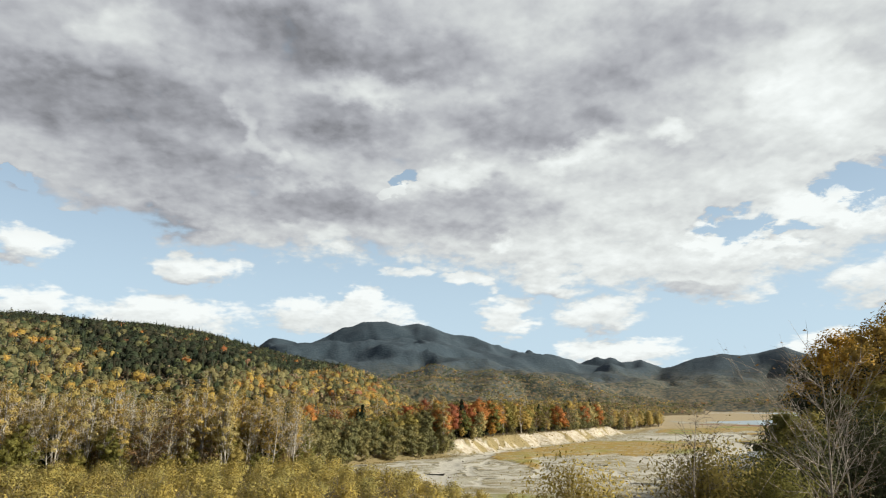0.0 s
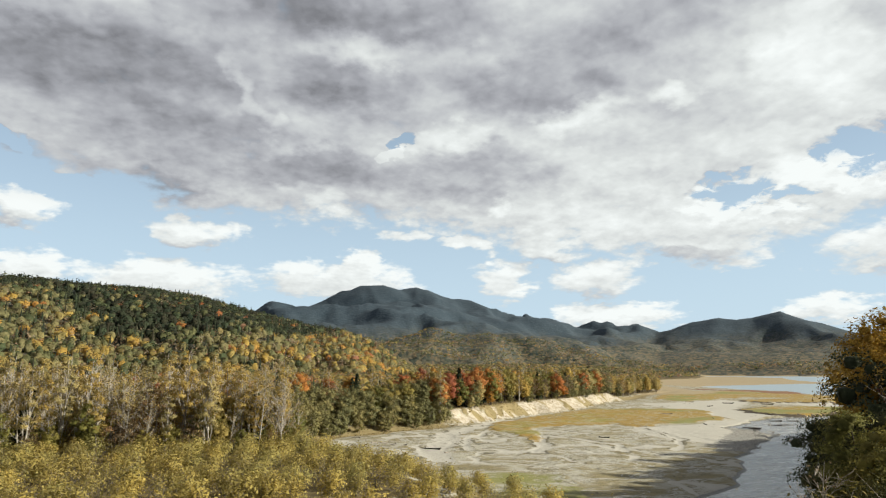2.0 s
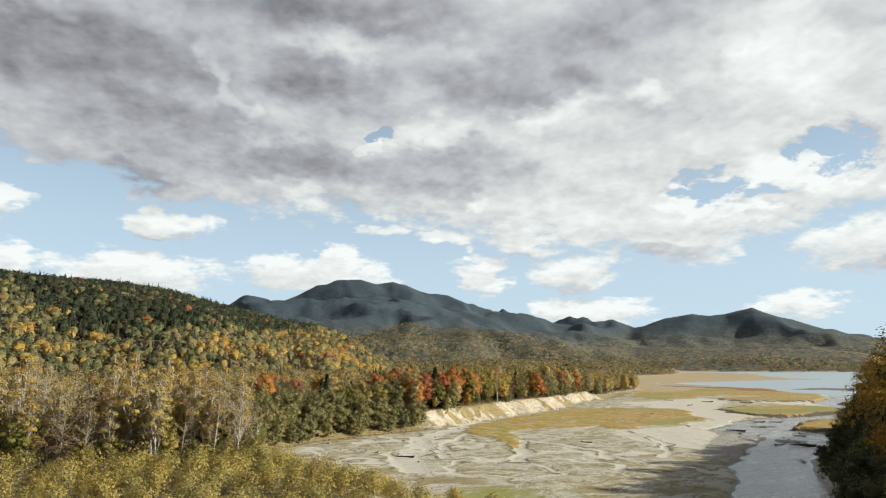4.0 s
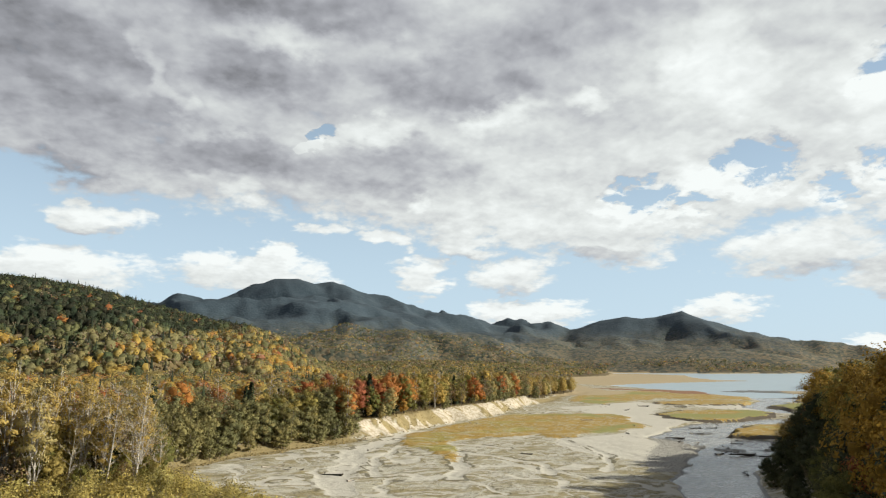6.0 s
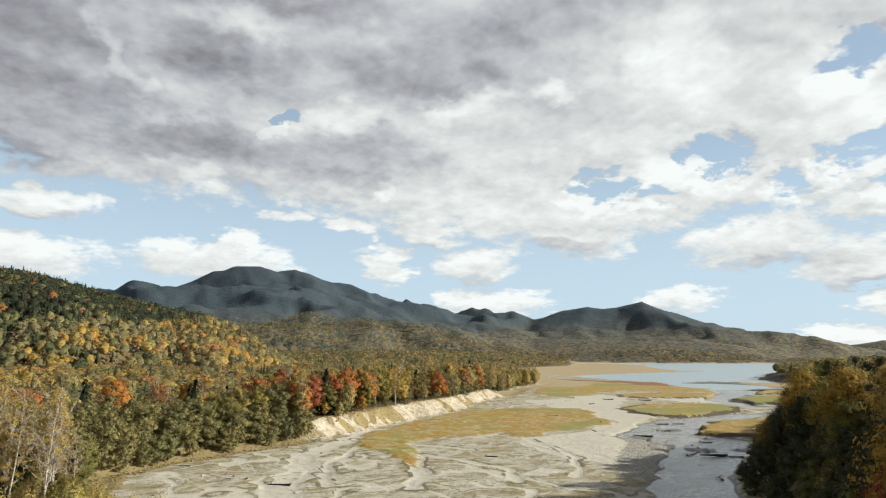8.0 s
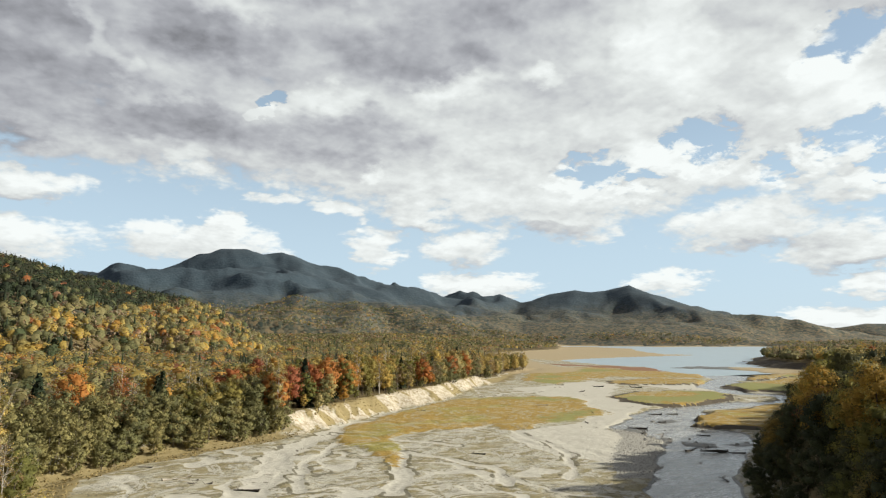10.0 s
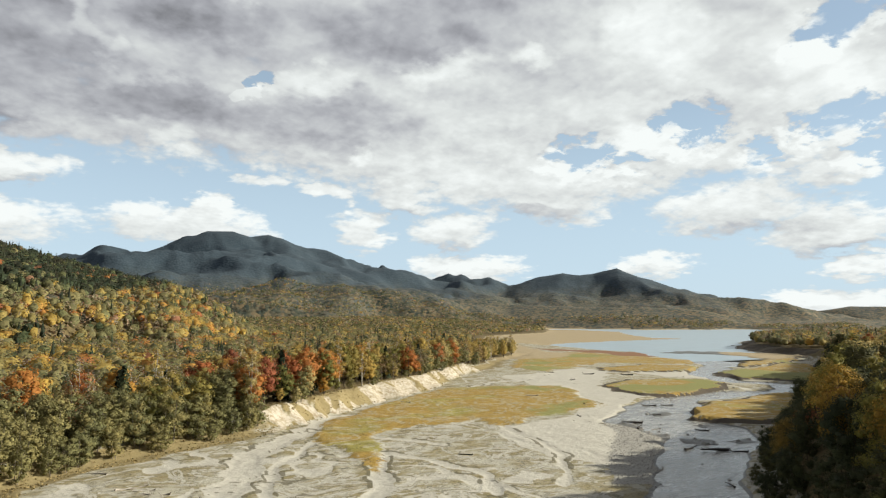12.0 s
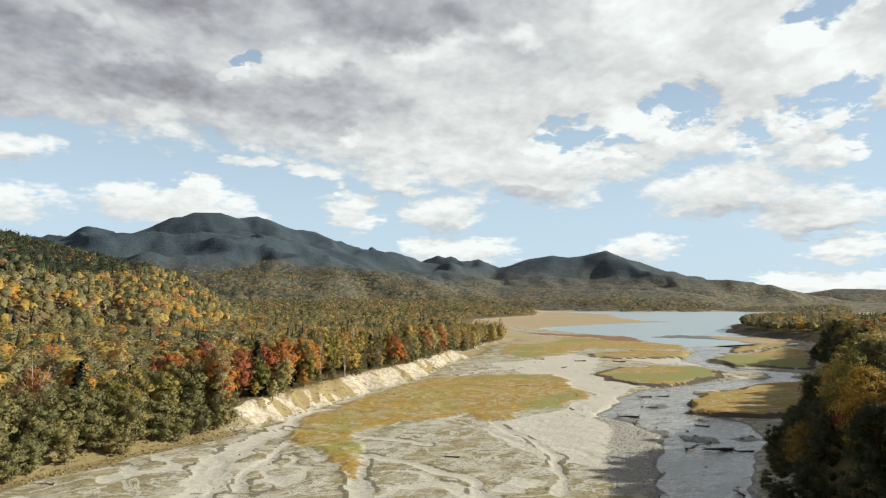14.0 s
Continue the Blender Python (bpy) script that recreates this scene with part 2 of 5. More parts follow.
def ground_material():
    mat, n = material("valley_ground")
    p = position(n)
    flat = n.node("ShaderNodeMapping", {"Vector": p, "Rotation": (0, 0, radians(-52)), "Scale": (0.72, 1.05, 0.3)}).outputs[0]
    n1, n2, n3 = n.noise(flat, 0.11, 6, 0.6, 0.6), n.noise(flat, 0.55, 5, 0.6, 0.8), n.noise(flat, 2.6, 3, 0.6)
    n0 = n.noise(flat, 0.035, 4, 0.55, 0.5)
    # grey-beige silt with olive weed film, pale rills and dark cut edges
    n4 = n.noise(flat, 0.26, 6, 0.62, 0.9)
    silt = n.mix(n.step(n1, 0.36, 0.60), (0.47, 0.445, 0.36), (0.35, 0.315, 0.215))
    weed = n.m("ADD", n.m("MULTIPLY", n1, 0.45), n.m("MULTIPLY", n4, 0.55))
    silt = n.mix(n.m("MULTIPLY", n.step(weed, 0.455, 0.57), 0.9), silt, n.mix(n2, (0.25, 0.225, 0.105), (0.30, 0.235, 0.125)))
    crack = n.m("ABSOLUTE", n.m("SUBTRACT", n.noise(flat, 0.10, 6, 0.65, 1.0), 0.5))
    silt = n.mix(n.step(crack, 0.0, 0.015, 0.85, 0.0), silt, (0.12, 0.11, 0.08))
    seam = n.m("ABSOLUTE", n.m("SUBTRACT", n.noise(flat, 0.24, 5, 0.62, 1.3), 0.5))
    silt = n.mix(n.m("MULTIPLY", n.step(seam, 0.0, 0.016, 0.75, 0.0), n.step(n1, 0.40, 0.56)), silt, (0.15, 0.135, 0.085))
    pale = n.mix(n2, (0.58, 0.555, 0.48), (0.47, 0.445, 0.375))
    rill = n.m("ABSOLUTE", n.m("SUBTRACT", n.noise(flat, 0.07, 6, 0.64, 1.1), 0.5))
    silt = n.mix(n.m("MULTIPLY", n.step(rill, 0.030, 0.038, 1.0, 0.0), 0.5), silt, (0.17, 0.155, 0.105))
    silt = n.mix(n.m("MULTIPLY", n.step(rill, 0.016, 0.028, 1.0, 0.0), 0.85), silt, pale)

    def soft(name, lo=0.42, hi=0.62, amp=0.7):
        return n.step(n.m("ADD", attr(n, name), n.m("MULTIPLY", n.m("SUBTRACT", n.m("ADD", n.m("MULTIPLY", n1, 0.6), n.m("MULTIPLY", n2, 0.4)), 0.5), amp)), lo, hi)

    c = n.mix(soft("sand", 0.35, 0.6, 0.5), silt, pale)
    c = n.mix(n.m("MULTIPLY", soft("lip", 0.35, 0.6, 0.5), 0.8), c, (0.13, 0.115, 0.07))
    gravel = n.mix(n3, (0.27, 0.26, 0.23), (0.46, 0.44, 0.385))
    c = n.mix(soft("gravel"), c, gravel)
    gold = n.mix(n.step(n2, 0.3, 0.7), (0.33, 0.205, 0.038), (0.385, 0.265, 0.070))
    gold = n.mix(n.step(n0, 0.52, 0.66), gold, (0.31, 0.275, 0.075))
    gold = n.mix(n.m("MULTIPLY", n.step(rill, 0.0, 0.035, 1.0, 0.0), 0.8), gold, (0.42, 0.39, 0.28))
    gold = n.mix(n.step(crack, 0.0, 0.014, 0.7, 0.0), gold, (0.16, 0.12, 0.05))
    gold = n.mix(n.m("MULTIPLY", n.step(n4, 0.60, 0.66), 0.8), gold, (0.42, 0.385, 0.28))
    c = n.mix(soft("grass", 0.36, 0.50, 2.0), c, gold)
    c = n.mix(soft("lime", 0.4, 0.7, 1.5), c, n.mix(n2, (0.29, 0.28, 0.10), (0.22, 0.225, 0.07)))
    c = n.mix(soft("red", 0.4, 0.6, 0.6), c, n.mix(n2, (0.23, 0.095, 0.06), (0.26, 0.16, 0.08)))
    c = n.mix(soft("tan", 0.4, 0.6, 0.6), c, n.mix(n2, (0.44, 0.36, 0.23), (0.36, 0.28, 0.16)))
    c = n.mix(soft("wet", 0.4, 0.6, 0.3), c, (0.12, 0.115, 0.10))
    # pale eroded bluff and dry grass slope
    streak = n.noise(n.v("MULTIPLY", p, (1, 1, 0.12)), 0.9, 5, 0.6, 0.2)
    bluff = n.mix(n.step(streak, 0.35, 0.65), (0.58, 0.53, 0.44), (0.36, 0.30, 0.205))
    c = n.mix(soft("bluff", 0.4, 0.6, 0.7), c, bluff)
    dry = n.mix(n2, (0.36, 0.295, 0.155), (0.225, 0.175, 0.08))
    c = n.mix(soft("dry", 0.4, 0.6, 0.7), c, dry)
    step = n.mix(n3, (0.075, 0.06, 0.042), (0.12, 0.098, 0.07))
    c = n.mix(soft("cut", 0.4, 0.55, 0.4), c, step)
    floor = n.mix(n2, (0.14, 0.112, 0.055), (0.20, 0.15, 0.07))
    c = n.mix(soft("forest", 0.4, 0.6, 0.4), c, floor)
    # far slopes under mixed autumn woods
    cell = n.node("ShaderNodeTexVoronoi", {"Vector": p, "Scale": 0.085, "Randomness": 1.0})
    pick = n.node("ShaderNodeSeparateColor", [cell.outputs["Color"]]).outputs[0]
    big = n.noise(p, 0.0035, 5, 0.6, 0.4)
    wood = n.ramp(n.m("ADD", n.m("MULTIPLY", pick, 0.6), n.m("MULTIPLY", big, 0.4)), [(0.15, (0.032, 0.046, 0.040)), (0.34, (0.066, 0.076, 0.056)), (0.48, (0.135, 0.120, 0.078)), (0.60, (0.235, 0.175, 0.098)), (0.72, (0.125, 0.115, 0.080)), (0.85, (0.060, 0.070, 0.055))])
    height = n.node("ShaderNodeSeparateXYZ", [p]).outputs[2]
    # upper slopes: haze and cloud shade put into the colour as slate blue
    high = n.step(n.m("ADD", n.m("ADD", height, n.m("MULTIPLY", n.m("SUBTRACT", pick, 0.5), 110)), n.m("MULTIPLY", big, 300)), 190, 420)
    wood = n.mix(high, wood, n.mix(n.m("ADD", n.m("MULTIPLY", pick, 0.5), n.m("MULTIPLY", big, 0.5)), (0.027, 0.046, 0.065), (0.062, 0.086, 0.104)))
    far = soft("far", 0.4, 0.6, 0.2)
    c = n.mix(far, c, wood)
    lump = n.m("SUBTRACT", 1.0, n.m("MULTIPLY", cell.outputs["Distance"], 0.9))
    relief = n.mix(far, n.m("ADD", n.m("ADD", n.m("MULTIPLY", n4, 0.5), n.m("MULTIPLY", n2, 0.3)), n.m("MULTIPLY", n3, 0.10)), n.m("ADD", n.m("MULTIPLY", lump, 2.0), n.m("MULTIPLY", n.noise(p, 0.006, 4, 0.5), 14.0)), "FLOAT")
    rough = n.mix(soft("wet", 0.4, 0.6, 0.3), 0.92, 0.45, "FLOAT")
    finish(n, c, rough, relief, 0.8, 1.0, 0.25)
    return mat


def water_material(name, deep, scale, strength, rough, foam=0.0):
    mat, n = material(name)
    p = position(n)
    w = n.v("MULTIPLY", p, (1.0, 0.7, 1.0))
    a = n.m("ADD", n.noise(w, scale, 4, 0.62, 0.8), n.m("MULTIPLY", n.noise(w, scale * 0.2, 3, 0.5, 0.5), 0.8))
    c = n.mix(n.noise(w, 0.05, 3), deep, tuple(v * 1.5 for v in deep))
    if foam:
        run = n.node("ShaderNodeMapping", {"Vector": p, "Rotation": (0, 0, radians(-48)), "Scale": (0.5, 1.4, 1.0)}).outputs[0]
        fleck = n.m("MULTIPLY", n.step(n.noise(run, 1.5, 5, 0.7, 1.2), 0.48, 0.60), n.step(n.noise(run, 0.09, 4, 0.6, 0.6), 0.36, 0.56))
        c = n.mix(n.m("MULTIPLY", fleck, foam), c, (0.66, 0.66, 0.62))
        bed = n.step(n.noise(run, 0.3, 5, 0.6, 0.8), 0.50, 0.62)
        c = n.mix(n.m("MULTIPLY", bed, 0.6), c, (0.085, 0.08, 0.065))
    finish(n, c, rough, a, strength, 0.25, 0.5)
    return mat


GROUND = ground_material()
RIVER = water_material("river_water", (0.19, 0.185, 0.165), 0.9, 1.0, 0.24, 0.75)
LAKE = water_material("lake_water", (0.26, 0.33, 0.37), 0.25, 0.5, 0.38)


# ---- plan of the valley ----
def mesh_object(name, verts, faces, mats, smooth=True, attrs=None, normals=None):
    """A mesh from arrays of points and of equally sided faces."""
    verts, faces = np.asarray(verts, np.float32), np.asarray(faces, np.int32)
    me = bpy.data.meshes.new(name)
    k = faces.shape[1]
    me.vertices.add(len(verts))
    me.vertices.foreach_set("co", verts.ravel())
    me.loops.add(faces.size)
    me.loops.foreach_set("vertex_index", faces.ravel())
    me.polygons.add(len(faces))
    me.polygons.foreach_set("loop_start", np.arange(0, faces.size, k, dtype=np.int32))
    me.polygons.foreach_set("use_smooth", np.full(len(faces), smooth))
    me.update(calc_edges=True)
    for mat in mats:
        me.materials.append(mat)
    for key, values in (attrs or {}).items():
        a = me.attributes.new(key, "FLOAT", "POINT")
        a.data.foreach_set("value", np.asarray(values, np.float32))
    if normals is not None:
        me.polygons.foreach_set("use_smooth", np.full(len(faces), True))
        me.normals_split_custom_set_from_vertices(np.asarray(normals, float).tolist())
    return me


def hashed(ix, iy, seed):
    v = np.sin(ix * 127.1 + iy * 311.7 + seed * 74.7) * 43758.5453
    return v - np.floor(v)


def vnoise(x, y, seed=0):
    ix, iy = np.floor(x), np.floor(y)
    fx, fy = x - ix, y - iy
    fx, fy = fx * fx * (3 - 2 * fx), fy * fy * (3 - 2 * fy)
    a, b = hashed(ix, iy, seed), hashed(ix + 1, iy, seed)
    c, d = hashed(ix, iy + 1, seed), hashed(ix + 1, iy + 1, seed)
    return (a + (b - a) * fx) * (1 - fy) + (c + (d - c) * fx) * fy


def fbm(x, y, octaves=4, seed=0, gain=0.5):
    total, amp, norm = 0, 1.0, 0
    for k in range(octaves):
        total, norm = total + amp * vnoise(x * 2 ** k + 17.3 * k, y * 2 ** k - 9.1 * k, seed + k), norm + amp
        amp *= gain
    return total / norm


def ramp(x, lo, hi):
    t = np.clip((x - lo) / (hi - lo), 0, 1)
    return t * t * (3 - 2 * t)


def along(x, y, line):
    """Signed distance to a polyline (positive on its left) and the length along it."""
    best, sign, where, run = np.full(np.shape(x), 1e9), np.ones(np.shape(x)), np.zeros(np.shape(x)), 0.0
    for (ax, ay), (bx, by) in zip(line[:-1], line[1:]):
        ux, uy = bx - ax, by - ay
        size = math.hypot(ux, uy)
        t = np.clip(((x - ax) * ux + (y - ay) * uy) / size ** 2, 0, 1)
        gap = np.hypot(x - ax - t * ux, y - ay - t * uy)
        near = gap < best
        side = np.where(ux * (y - ay) - uy * (x - ax) >= 0, 1.0, -1.0)
        best, sign, where = np.where(near, gap, best), np.where(near, side, sign), np.where(near, run + t * size, where)
        run += size
    return best * sign, where


def inside(x, y, poly):
    """Signed distance to a closed outline, positive inside."""
    gap, odd = np.full(np.shape(x), 1e9), np.zeros(np.shape(x), bool)
    for (ax, ay), (bx, by) in zip(poly, poly[1:] + poly[:1]):
        ux, uy = bx - ax, by - ay
        t = np.clip(((x - ax) * ux + (y - ay) * uy) / (ux * ux + uy * uy), 0, 1)
        gap = np.minimum(gap, np.hypot(x - ax - t * ux, y - ay - t * uy))
        if ay != by:
            odd ^= ((ay > y) != (by > y)) & (x < (y - ay) * ux / uy + ax)
    return np.where(odd, gap, -gap)


LEFT_BANK = [(-900, -60), (-300, 20), (-60, 75), (20, 92), (56, 108), (50, 143), (33, 180), (24, 206), (27, 224), (45, 240), (66, 251), (95, 272), (112, 288), (138, 313), (160, 332), (195, 358), (228, 394),
             (262, 430), (303, 464), (349, 524), (425, 590), (438, 650), (540, 860), (780, 1190), (1100, 1410), (1450, 1860), (1700, 2300)]
RIGHT_BANK = [(-900, -200), (-300, -60), (-60, 8), (0, 40), (40, 60), (80, 84), (115, 110), (163, 158), (200, 181), (246, 203), (300, 222), (350, 248), (400, 284), (447, 318), (560, 384), (640, 440), (668, 505),
              (760, 610), (985, 760), (1300, 830), (1700, 900), (2300, 1050)]
RIVER_LINE = [(-900, -130), (-300, -20), (-60, 40), (20, 72), (80, 101), (114, 121), (146, 157), (163, 172), (181, 186), (204, 201), (217, 221), (214, 238), (240, 256), (278, 275), (310, 277), (345, 273), (378, 290),
              (366, 316), (394, 360), (430, 385), (470, 405), (510, 440), (560, 500), (700, 700)]
RIVER_WIDTH = [34, 30, 26, 16, 12, 9, 9, 9, 10, 13, 17, 13, 11, 9, 8, 7, 7, 9, 8, 8, 12, 20, 30, 60]
GRASS_FLATS = [[(107, 276), (127, 295), (158, 325), (195, 354), (229, 348), (258, 340), (239, 299), (226, 273), (203, 264), (189, 264), (168, 250), (157, 246), (161, 263), (148, 259), (132, 260), (122, 253), (112, 245),
                (110, 230), (100, 207), (99, 219), (101, 238), (97, 247), (99, 262)],
               [(303, 458), (301, 410), (344, 432), (397, 462), (466, 421), (500, 458), (502, 518), (495, 600), (424, 590), (360, 520)]]
ISLES = [[(281, 333), (268, 293), (278, 284), (320, 289), (348, 306), (348, 333), (314, 349)],
         [(352, 407), (356, 389), (405, 375), (438, 398), (419, 433), (368, 428)],
         [(227, 236), (233, 228), (244, 213), (262, 203), (300, 218), (345, 244), (352, 262), (318, 263), (300, 258), (275, 256), (268, 262), (258, 256), (250, 246), (235, 241)],
         [(412, 364), (384, 324), (398, 292), (450, 318), (520, 362), (540, 392), (470, 372)], [(480, 408), (470, 385), (560, 400), (640, 446), (590, 430), (540, 420)]]
SANDS = [[(187, 222), (192, 218), (173, 198), (163, 192)], [(160, 246), (148, 230), (144, 205), (152, 190), (172, 196), (190, 212), (195, 240), (216, 256), (264, 286), (275, 332), (352, 402), (352, 432), (300, 406), (262, 397), (250, 370), (243, 320), (231, 277), (205, 263), (184, 251)],
         [(360, 400), (352, 352), (372, 330), (405, 365), (440, 395), (405, 372)]]
BARS = [[(560, 900), (595, 775), (642, 828), (789, 868), (1012, 903), (990, 960), (1156, 1202), (1373, 1445), (1500, 1800), (1400, 1850), (1000, 1400), (700, 1150)],
        [(577, 573), (636, 580), (661, 526), (700, 470), (640, 430), (560, 420), (596, 480), (604, 524)]]
SHOALS = [[(199, 236), (206, 236), (205, 229), (199, 218), (203, 214), (187, 203), (178, 197), (161, 183), (149, 171), (140, 175), (154, 191), (187, 222)], [(199, 209), (195, 201), (200, 196), (206, 203)], [(206, 201), (206, 195), (215, 193), (215, 200)], [(196, 237), (193, 227), (204, 229), (209, 239)], [(228, 250), (224, 243), (236, 246), (240, 254)], [(222, 226), (220, 218), (228, 219)]]
REDS = [[(500, 690), (548, 624), (556, 566), (505, 508), (486, 530), (512, 580), (496, 640)], [(577, 571), (630, 578), (661, 524), (690, 472), (660, 452), (622, 500), (606, 522)]]
RILLS = [[(122, 291), (105, 274), (95, 261), (87, 254), (79, 243), (73, 229), (68, 214), (60, 195), (56, 175)], [(96, 247), (85, 233), (78, 222), (74, 211), (70, 195)],
         [(99, 243), (104, 242), (108, 235), (109, 227), (103, 216), (99, 205), (94, 198), (88, 184)], [(110, 228), (113, 222), (116, 214), (119, 203), (119, 194), (112, 180)], [(100, 267), (105, 258), (111, 251), (120, 241), (128, 230)],
         [(162, 252), (150, 210), (144, 195), (130, 180)], [(230, 300), (205, 290), (180, 287), (150, 275), (128, 262)], [(300, 400), (262, 372), (235, 368), (212, 352), (170, 322)]]
RILL_WIDTH = [4.2, 1.6, 2.2, 1.8, 1.5, 1.2, 1.6, 1.8]
SURVEY = (47, 80, 38)
MOUNT_MAIN = [(-8, 5.0, 4000), (0.1, 5.95, 4050), (2.7, 5.9, 4100), (4.7, 6.25, 4100), (6, 7.05, 4150), (8, 7.55, 4200), (10, 7.6, 4200), (11.4, 7.15, 4200), (13, 7.4, 4200), (15.2, 6.8, 4150), (18.1, 6.3, 4150),
              (20.7, 5.35, 4150), (22.2, 4.8, 4200), (24.7, 4.45, 4250), (27.3, 3.75, 4250), (28.4, 4.05, 4250), (30.1, 4.35, 4250), (31.9, 3.65, 4250), (33.9, 2.9, 4250)]
MOUNT_EAST = [(33.5, 2.8, 4200), (35.4, 3.1, 4150), (37.4, 3.85, 4100), (39.4, 4.15, 4100), (41.9, 4.05, 4150), (44, 4.42, 4150), (45.8, 3.75, 4100), (48.5, 2.82, 4000), (49.4, 2.8, 4000), (51.2, 1.97, 3900), (53.3, 1.6, 3800), (55.4, 0.75, 3700), (58.2, 0.35, 3600)]
MOUNT_FAR = [(56, 0.3, 4600), (59.8, 0.7, 4600), (61.3, 1.0, 4600), (64.4, 0.9, 4600), (70, 1.3, 4600), (80, 1.6, 4600)]
FOOTHILLS = [(24, 1.9, 2900), (29, 1.7, 2950), (34, 1.35, 3000), (38, 1.2, 2900), (42, 1.1, 2850), (46, 1.1, 2800), (50, 0.8, 2800), (54, 0.35, 2800)]
SPUR = [(10, 3.6, 3000), (15, 3.0, 3000), (20, 2.7, 3000), (24, 2.0, 2900)]
HILL_DARK = [(-34, 6.2, 1250), (-20, 6.2, 1160), (-12, 6.0, 1100), (-8, 5.5, 1050), (-5.6, 4.9, 1020), (-2, 4.0, 1000), (1.9, 3.1, 980), (4.9, 2.2, 860), (7.5, 1.3, 850), (9.5, 0.3, 850), (13, -1.8, 850), (20, -6, 850)]
HILL_LIT = [(-60, 5.4, 800), (-35, 5.8, 800), (-26, 5.2, 790), (-21, 4.7, 760), (-17, 2.9, 730), (-13, 1.2, 690), (-10, 0.2, 660)]


def ridge(x, y, rows, slope, far_slope):
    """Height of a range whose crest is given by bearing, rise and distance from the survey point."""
    crest = [(SURVEY[0] + d * math.sin(radians(a)), SURVEY[1] + d * math.cos(radians(a)), SURVEY[2] + d * math.tan(radians(e))) for a, e, d in rows]
    best = np.full(np.shape(x), -1e3)
    for (ax, ay, ah), (bx, by, bh) in zip(crest[:-1], crest[1:]):
        ux, uy = bx - ax, by - ay
        t = np.clip(((x - ax) * ux + (y - ay) * uy) / (ux * ux + uy * uy), 0, 1)
        gap = np.hypot(x - ax - t * ux, y - ay - t * uy)
        best = np.maximum(best, (ah + (bh - ah) * t) - gap * (slope + (far_slope - slope) * np.clip(gap / 900, 0, 1)))
    return best


def flank(x, y, rows):
    """Height of a hillside that swells gently below its crest and steepens to its foot, and the height of that crest."""
    east, away = np.degrees(np.arctan2(x - SURVEY[0], y - SURVEY[1])), np.hypot(x - SURVEY[0], y - SURVEY[1])
    a = [q[0] for q in rows]
    crest = np.interp(east, a, [SURVEY[2] + d * math.tan(radians(e)) for _, e, d in rows])
    gap = np.interp(east, a, [q[2] for q in rows]) - away
    return crest - np.where(gap > 0, 0.15 * gap + 0.0004 * np.clip(gap - 250, 0, None) ** 2, -0.3 * gap), crest


